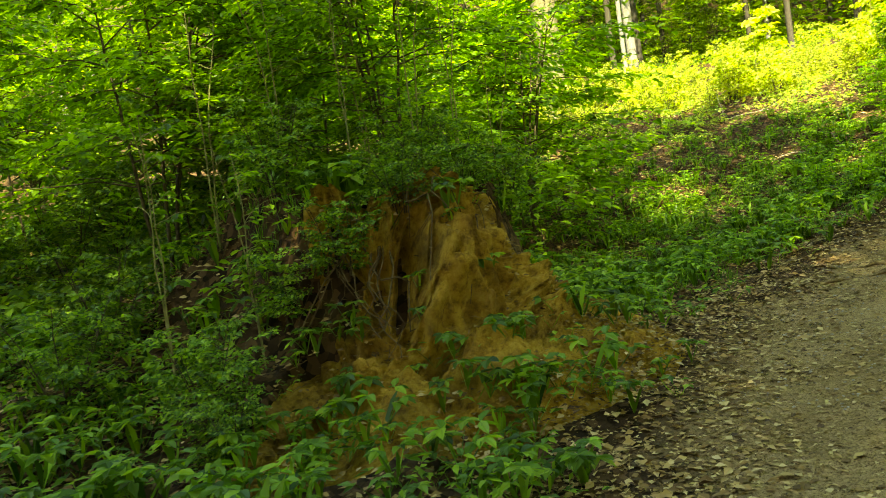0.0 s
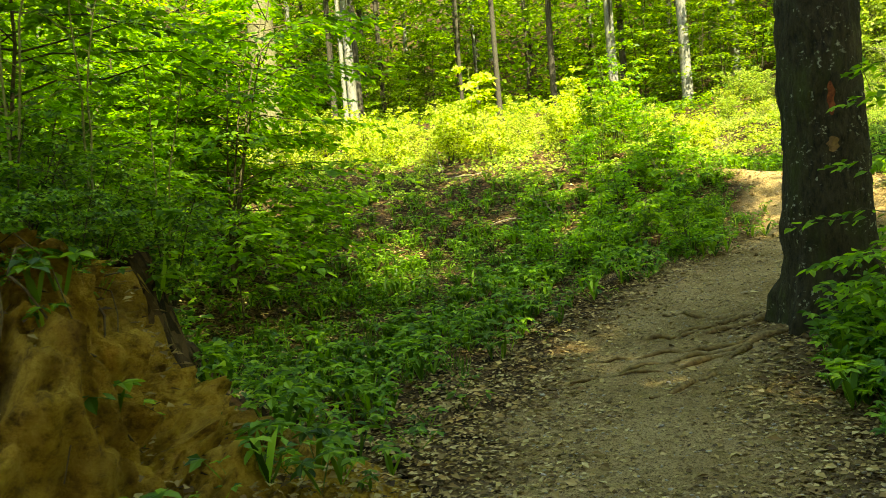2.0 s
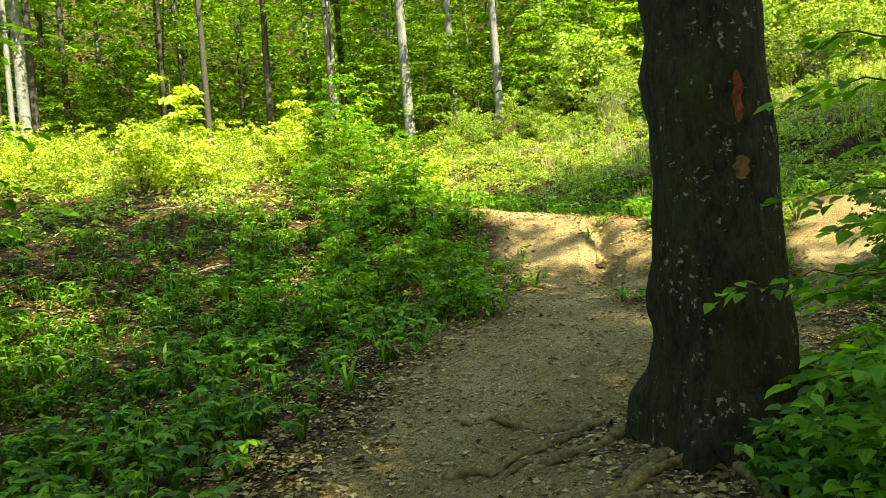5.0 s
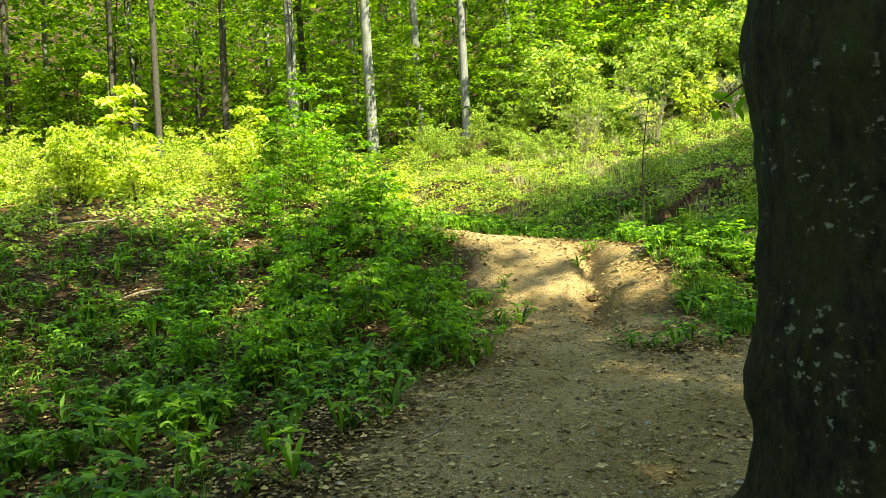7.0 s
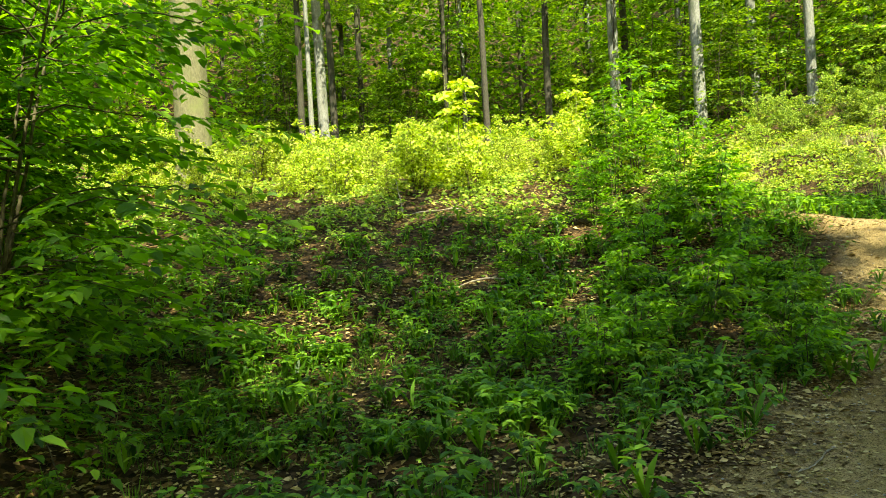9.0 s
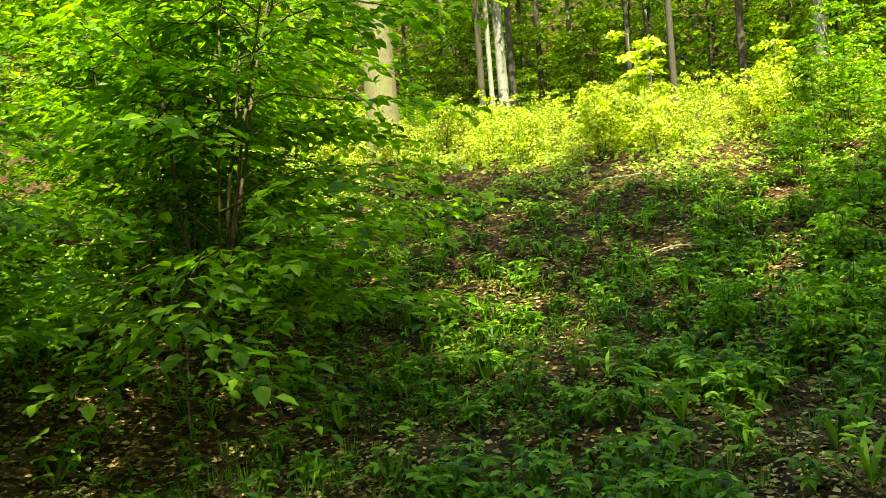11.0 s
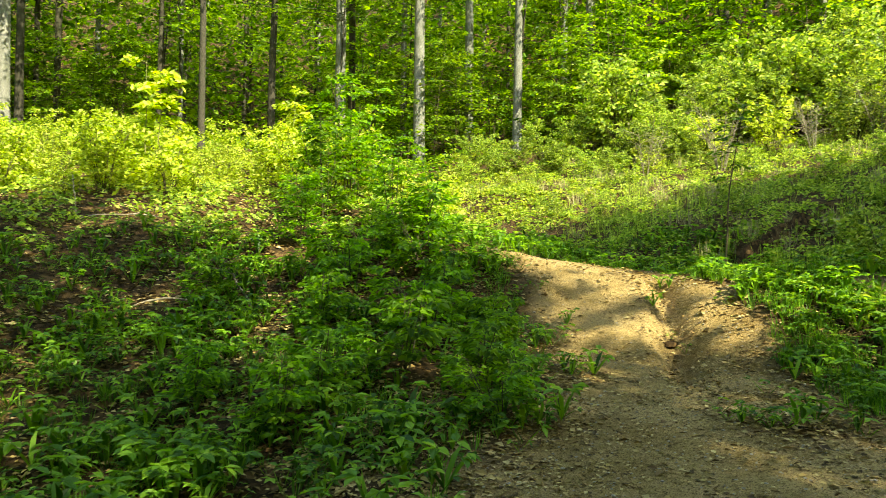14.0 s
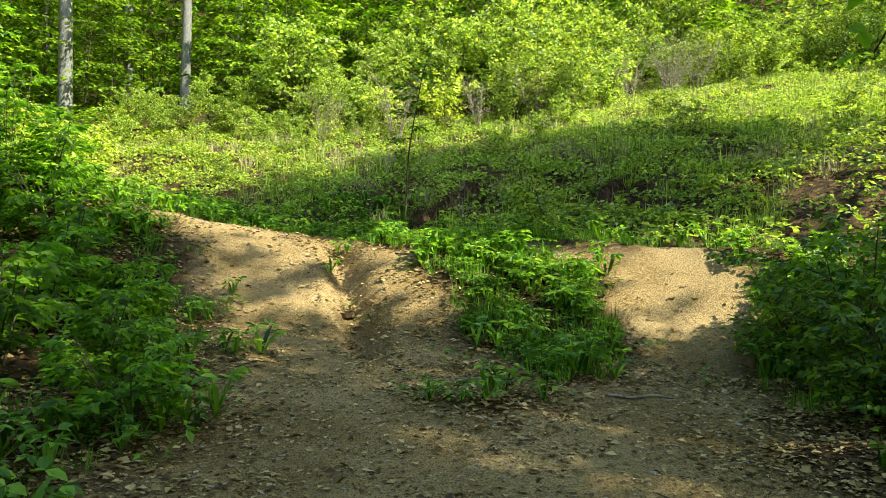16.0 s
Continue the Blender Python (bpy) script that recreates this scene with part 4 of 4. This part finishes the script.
THIN_KIT = plant_kit("thin_sapling", STEM, LEAF_HERB, True, 5, seed=36, height=2.5, spread=0.45, stems=1, branches=9, twigs=3, leaves=5, leaf=0.10, radius=0.014, lean=0.03, first=0.55, foot=0.0, taper=0.4)
SHOOT_KIT = plant_kit("pale_shoot", PALE_STEM, LEAF_BEECH, True, 5, seed=37, height=2.3, spread=0.35, stems=2, branches=6, twigs=2, leaves=5, leaf=0.075, radius=0.006, lean=0.14, first=0.35, foot=0.02, taper=0.3, rise=0.7)
shrub(SPRAY_KIT, 2.6, 6.6, "low beech sapling with broad leaves beside the big tree", "sapling", turn=0.3, size=0.66, name="sapling")
shrub(SPRAY_KIT, 2.75, 6.2, "low beech sapling with broad leaves beside the path", "sapling", turn=2.2, size=0.55, name="sapling")
shrub(SPRAY_KIT, 3.35, 7.2, "low beech sapling with broad leaves behind the big tree", "sapling", turn=4.0, size=1.05, name="sapling")
shrub(TALL_KIT, 2.95, 7.0, "slender sapling with few leaves beside the big tree", "sapling", turn=1.0, name="sapling")
shrub(THIN_KIT, 8.05, 15.85, "thin upright sapling on the crest above the fork", "sapling", turn=0.6, name="sapling")
for k, (x, y, s) in enumerate([(-2.35, 5.3, 1.0), (-2.1, 5.5, 0.9), (-2.7, 4.9, 0.85), (-2.9, 5.6, 1.1), (-3.3, 5.0, 1.0), (-3.1, 4.1, 0.8), (-3.7, 3.9, 1.05), (-2.0, 6.1, 0.9), (-4.1, 5.0, 1.1)]):
    shrub(SHOOT_KIT, x, y, "pale upright shoots on top of the clay bank", "sapling", "shoots on the bank", k * 0.9, s, "sapling")
for k, (x, y, s) in enumerate([(6.6, 9.5, 1.0), (7.3, 10.0, 1.1), (6.0, 8.7, 0.95), (7.9, 10.6, 1.0), (7.0, 8.8, 1.15), (8.4, 9.7, 1.2)]):
    shrub(BUSH_DARK[k % 3], x, y, "low dark green bush beside the narrow fork of the path", "shrub", "bushes by the fork", k * 1.2, s)
for k, (x, y, s) in enumerate([(2.6, 13.6, 0.9), (1.8, 13.2, 0.8), (3.2, 14.6, 0.9), (2.2, 15.2, 0.8), (3.7, 15.6, 0.9), (4.0, 16.8, 1.0), (0.9, 13.6, 0.6), (1.2, 16.6, 0.7), (2.9, 16.6, 0.9), (1.4, 12.7, 0.65),
                               (3.0, 12.9, 0.7), (2.9, 12.2, 0.6), (3.75, 14.4, 0.7), (4.3, 17.9, 1.0), (3.4, 17.4, 0.9)]):
    shrub(BUSH_BANK[k % 3], x, y, "knee-high fresh green bush on the bank", "shrub", "low bushes on the bank", k * 2.1, s)
for k, (x, y, s) in enumerate([(-2.7, 6.0, 0.8), (-2.3, 5.2, 0.55), (-3.2, 4.7, 0.6), (-1.9, 5.9, 0.6), (-4.4, 3.6, 0.7), (-5.0, 4.6, 0.8), (-1.95, 5.0, 0.4), (-2.15, 4.5, 0.42), (-2.5, 4.25, 0.45), (-2.9, 4.2, 0.5), (-2.0, 5.35, 0.45), (-3.1, 3.5, 0.55), (-2.75, 3.2, 0.4)]):
    shrub(BUSH_DARK[k % 3], x, y, "knee-high leafy green bush above the clay bank", "shrub", "low bushes", k * 2.1, s)


def fallen_stick(x, y, turn, length, radius, mat, label, lift=0.0, name="stick"):
    r = np.random.RandomState(int(abs(x * 100 + y * 37)))
    q = np.linspace(-0.5, 0.5, 12)
    px = x + math.cos(turn) * q * length + r.normal(0, 0.008 * length, 12)
    py = y + math.sin(turn) * q * length + r.normal(0, 0.008 * length, 12)
    pz = land(px, py) + radius + lift * (q + 0.5)
    o = (x, y, float(land(x, y)))
    w = radius * np.interp(q, [-0.5, -0.45, 0.4, 0.5], [0.8, 1, 0.7, 0.3])
    tubes = [(np.stack([px - o[0], py - o[1], pz - o[2]], 1), w)]
    if length > 0.7:
        s = np.linspace(0, 1, 5)
        a = turn + r.choice([-0.7, 0.7])
        tubes.append((np.stack([px[7] - o[0] + math.cos(a) * s * length * 0.3, py[7] - o[1] + math.sin(a) * s * length * 0.3, pz[7] - o[2] + 0.08 * s * length], 1), radius * 0.5 * (1 - 0.7 * s)))
    ob = new(name, tubes_mesh(name, tubes, mat, 7))
    ob.location = o
    return tagged(ob, label, "branch" if length > 0.6 else "stick")


fallen_stick(-2.6, 19.05, 0.1, 1.3, 0.045, DRY, "pale rotting log lying on the bank", name="log")
fallen_stick(0.85, 16.45, -0.45, 1.1, 0.016, DRY, "dry pale branch lying in the herbs", 0.08, "branch")
fallen_stick(1.5, 16.6, 1.9, 0.9, 0.014, DRY, "dry pale branch leaning in the herbs", 0.35, "branch")
fallen_stick(-0.6, 20.3, 1.75, 1.0, 0.009, DRY, "long dry branch leaning on the bank", 0.5, "branch")
fallen_stick(0.1, 19.6, -0.4, 1.2, 0.014, DRY, "thin dry branch lying on the bank", 0.1, "branch")
fallen_stick(6.0, 11.05, -0.55, 0.55, 0.012, DRY, "short dry stick lying on the path")
rk = np.random.RandomState(77)
for k in range(26):
    x, y = rk.uniform(-1.5, 5.0), rk.uniform(5.5, 12.5)
    fallen_stick(x, y, rk.uniform(0, 6.28), rk.uniform(0.12, 0.4), rk.uniform(0.003, 0.007), DRY if k % 2 else STEM, "small dry twig lying on the ground")


def pebbles(seed, n, box, sizes, name, label):
    """Small stones bedded in the trodden earth."""
    x, y, r = scatter(seed, n, box, lambda a, b: ease(0.35, -0.1, off_path(a, b)) * 0.9)
    m = len(x)
    bm = bmesh.new()
    bmesh.ops.create_icosphere(bm, subdivisions=1, radius=1.0)
    v0 = np.array([v.co[:] for v in bm.verts])
    f0 = np.array([[v.index for v in f.verts] for f in bm.faces])
    bm.free()
    s = r.uniform(sizes[0], sizes[1], m) * r.uniform(0.5, 1, m)
    sc = np.stack([s, s * r.uniform(0.6, 1, m), s * r.uniform(0.35, 0.6, m)], 1)
    a = r.uniform(0, 6.283, m)
    v = v0[None] * (1 + 0.18 * r.normal(size=(m, len(v0), 1))) * sc[:, None]
    v = np.stack([v[..., 0] * np.cos(a)[:, None] - v[..., 1] * np.sin(a)[:, None], v[..., 0] * np.sin(a)[:, None] + v[..., 1] * np.cos(a)[:, None], v[..., 2]], -1)
    v = v + np.stack([x, y, land(x, y) + 0.001], 1)[:, None]
    f = (np.arange(m) * len(v0))[:, None, None] + f0[None]
    return stuff(name, quad_mesh(name, v.reshape(-1, 3), f.reshape(-1, 3), STONE, False), label, "stones")


pebbles(12, 20000, (-1.0, 9.5, 4.0, 17.5), (0.005, 0.016), "gravel", "small stones and crumbs on the dirt path")
pebbles(13, 260, (-0.5, 9.0, 5.0, 16.0), (0.015, 0.035), "loose_stones", "loose stones on the dirt path")

MERCURY = [herb_template(40 + s, 3, 7, 0.26, 0.11) for s in range(3)]
HERB_MESHES = [leaf_mesh("herb_plant", t, LEAF_HERB, True) for t in MERCURY]
rh = np.random.RandomState(14)
count = 0
while count < 110:
    x, y = (rh.uniform(-4.6, -0.3), rh.uniform(1.9, 4.7)) if count < 70 else (rh.uniform(-3.5, 1.2), rh.uniform(8.5, 12))
    if off_path(x, y) < 0.3 or (bare_bank(x, y) and rh.uniform() < 0.5):
        continue
    herb = new("herb_plant", HERB_MESHES[count % 3])
    herb.matrix_world = Matrix.Translation((x, y, float(land(x, y)) - 0.01)) @ Matrix.Rotation(rh.uniform(0, 6.28), 4, "Z") @ Matrix.Scale(rh.uniform(0.55, 1.1), 4)
    tagged(herb, "lush broad-leaved herb growing from the leaf litter", "plant", "woodland herbs")
    count += 1
carpet("verge_herbs", 15, 2400, (1.6, 5.5, 4.0, 8.2), lambda x, y: ease(0.1, 0.5, off_path(x, y)) * (np.hypot(x - 2.73, y - 7.95) > 0.6), HERBS, (0.5, 1.1), LEAF_HERB, True, "green herbs beside the big tree", "undergrowth")
DRY_TUFT = [grass_template(60 + s, 18, 0.5) for s in range(3)]
carpet("dry_grass", 16, 3600, (8.0, 30, 12, 30), lambda x, y: ease(0.35, 0.9, rip_clump(x * 0.6 + 3, y * 0.6)) * ease(0.2, 0.6, off_path(x, y)), DRY_TUFT, (0.5, 1.1), STRAW, False, "tufts of pale dry grass on the hillside", "grass")
CRUMBS = [flat_leaf_template(100 + s, 1, 0.03) for s in range(9)]
carpet("leaf_crumbs", 19, 260000, (-1.6, 9.5, 2.0, 17.0), lambda x, y: ease(1.3, 0.5, off_path(x, y)) * ease(15.5, 12.5, y) * ease(8.2, 6.8, x) * (0.28 + 0.72 * ease(-0.75, 0.0, off_path(x, y) + 0.25 * rip_mid(x, y))), CRUMBS, (0.3, 1.6), LITTER, False, "crumbs of dead leaves and bark trodden into the path", "leaf litter", 0.004)
carpet("upper_hill_herbs", 20, 3800, (30, 60, 4, 46), lambda x, y: 0.9 + 0 * x, FAR_HERBS, (1.0, 2.4), LEAF_PALE, False, "green growth on the top of the hillside", "undergrowth")
carpet("bank_grass", 21, 900, (-3.6, -1.2, 3.6, 6.6), lambda x, y: (np.hypot(x - BANK_AT[0], y - BANK_AT[1]) < 0.9) * 0.6, GRASSES, (0.3, 0.6), LEAF_GRASS, False, "grass and shoots hanging over the clay bank", "grass")
carpet("gully_leaves", 22, 1500, (5.4, 6.9, 12.6, 15.6), lambda x, y: np.exp(-(((x - 6.05) * 0.86 - (y - 14.4) * 0.5) / 0.25) ** 2), DEAD, (0.5, 1.0), LITTER, False, "dead leaves and twigs washed into the gully", "leaf litter", 0.01)

carpet("island_herbs", 23, 1300, (5.4, 8.8, 11.0, 16.2), lambda x, y: ease(0.02, 0.3, off_path(x, y)) * 0.9, HERBS, (0.35, 0.75), LEAF_HERB, True, "low green herbs between the two forks of the path", "undergrowth")
carpet("island_grass", 24, 900, (5.6, 8.6, 11.0, 15.5), lambda x, y: ease(0.0, 0.2, off_path(x, y)) * ease(0.9, 0.3, off_path(x, y)), GRASSES, (0.4, 0.8), LEAF_GRASS, False, "green grass between the two forks of the path", "grass")
WEEDS = [grass_template(70 + s, 12, 0.42) for s in range(4)]
carpet("hill_weeds", 25, 9000, (8.6, 32, 12, 30), lambda x, y: ease(0.2, 0.8, off_path(x, y)) * (0.1 + 0.9 * ease(-0.2, 0.9, rip_big(x * 1.5, y * 1.5))), WEEDS, (0.5, 1.2), LEAF_PALE, False, "upright green weeds on the hillside", "grass")

carpet("thicket_herbs", 26, 5200, (-16, -5.5, 2.0, 17.0), lambda x, y: 0.85 + 0 * x, FAR_HERBS, (0.6, 1.2), LEAF_HERB, False, "green herbs on the shaded ground under the thicket", "undergrowth")
carpet("thicket_leaves", 27, 26000, (-12, -4.0, 1.0, 12.0), lambda x, y: 0.8 + 0 * x, DEAD, (0.8, 1.4), LITTER, False, "brown dead leaves under the thicket", "leaf litter", 0.012)
DROOP_KIT = plant_kit("drooping_beech", STEM, LEAF_BEECH, True, 5, seed=33, height=1.7, spread=1.9, stems=1, branches=7, twigs=7, leaves=7, leaf=0.13, radius=0.014, lean=0.15, first=0.55, foot=0.02, taper=0.2, droop=0.75, rise=0.3)
shrub(DROOP_KIT, -3.1, 11.3, "young beech with a drooping leafy spray over the hollow", "sapling", turn=0.4, size=0.85, name="sapling")

carpet("wood_floor_herbs", 28, 12000, (-24, 30, 34, 64), lambda x, y: 0.25 + 0.75 * ease(-0.4, 0.8, rip_big(x, y)), FAR_HERBS, (0.8, 1.8), LEAF_WOOD, False, "green undergrowth on the floor of the far wood", "undergrowth")


def burrow():
    """A small dark hole in the side of the gully."""
    x, y = 5.98, 14.42
    ob = new("burrow")
    ob.location = (x, y, float(land(x, y)))
    a, s = np.meshgrid(np.linspace(0, 2 * math.pi, 20, endpoint=False), np.linspace(0, 1, 7), indexing="ij")
    rad = 0.10 * (1 + 0.12 * np.sin(3 * a + 1)) * np.where(s < 0.35, 0.35 + s * 1.9, 1.0 + 0.5 * (s - 0.35))
    dep = np.where(s < 0.35, 0.02 - 0.0 * s, 0.03 * np.sin((s - 0.35) / 0.65 * math.pi) - 0.02 * (s > 0.9))
    dep = np.where(s < 0.2, -0.06, dep)
    V = np.stack([rad * np.cos(a), rad * np.sin(a) * 0.7, dep], -1).reshape(-1, 3)
    i, j = np.meshgrid(np.arange(20), np.arange(6), indexing="ij")
    i, j = i.ravel(), j.ravel()
    part("earth_rim", quad_mesh("earth_rim", V, np.stack([i * 7 + j, ((i + 1) % 20) * 7 + j, ((i + 1) % 20) * 7 + j + 1, i * 7 + j + 1], 1), SOIL, True), ob)
    return tagged(ob, "small dark hole in the washed-out side of the path", "burrow")


burrow()
for k in range(52):
    a, far = radians(rh.uniform(-105, 8)), rh.uniform(1.15, 2.3)
    x, y = BANK_AT[0] + far * math.cos(a), BANK_AT[1] + far * math.sin(a)
    herb = new("herb_plant", HERB_MESHES[k % 3])
    herb.matrix_world = Matrix.Translation((x, y, float(land(x, y)) + 0.0)) @ Matrix.Rotation(rh.uniform(0, 6.28), 4, "Z") @ Matrix.Scale(rh.uniform(0.35, 0.8), 4)
    tagged(herb, "green herb rooted in the clay of the bank", "plant", "herbs on the clay")
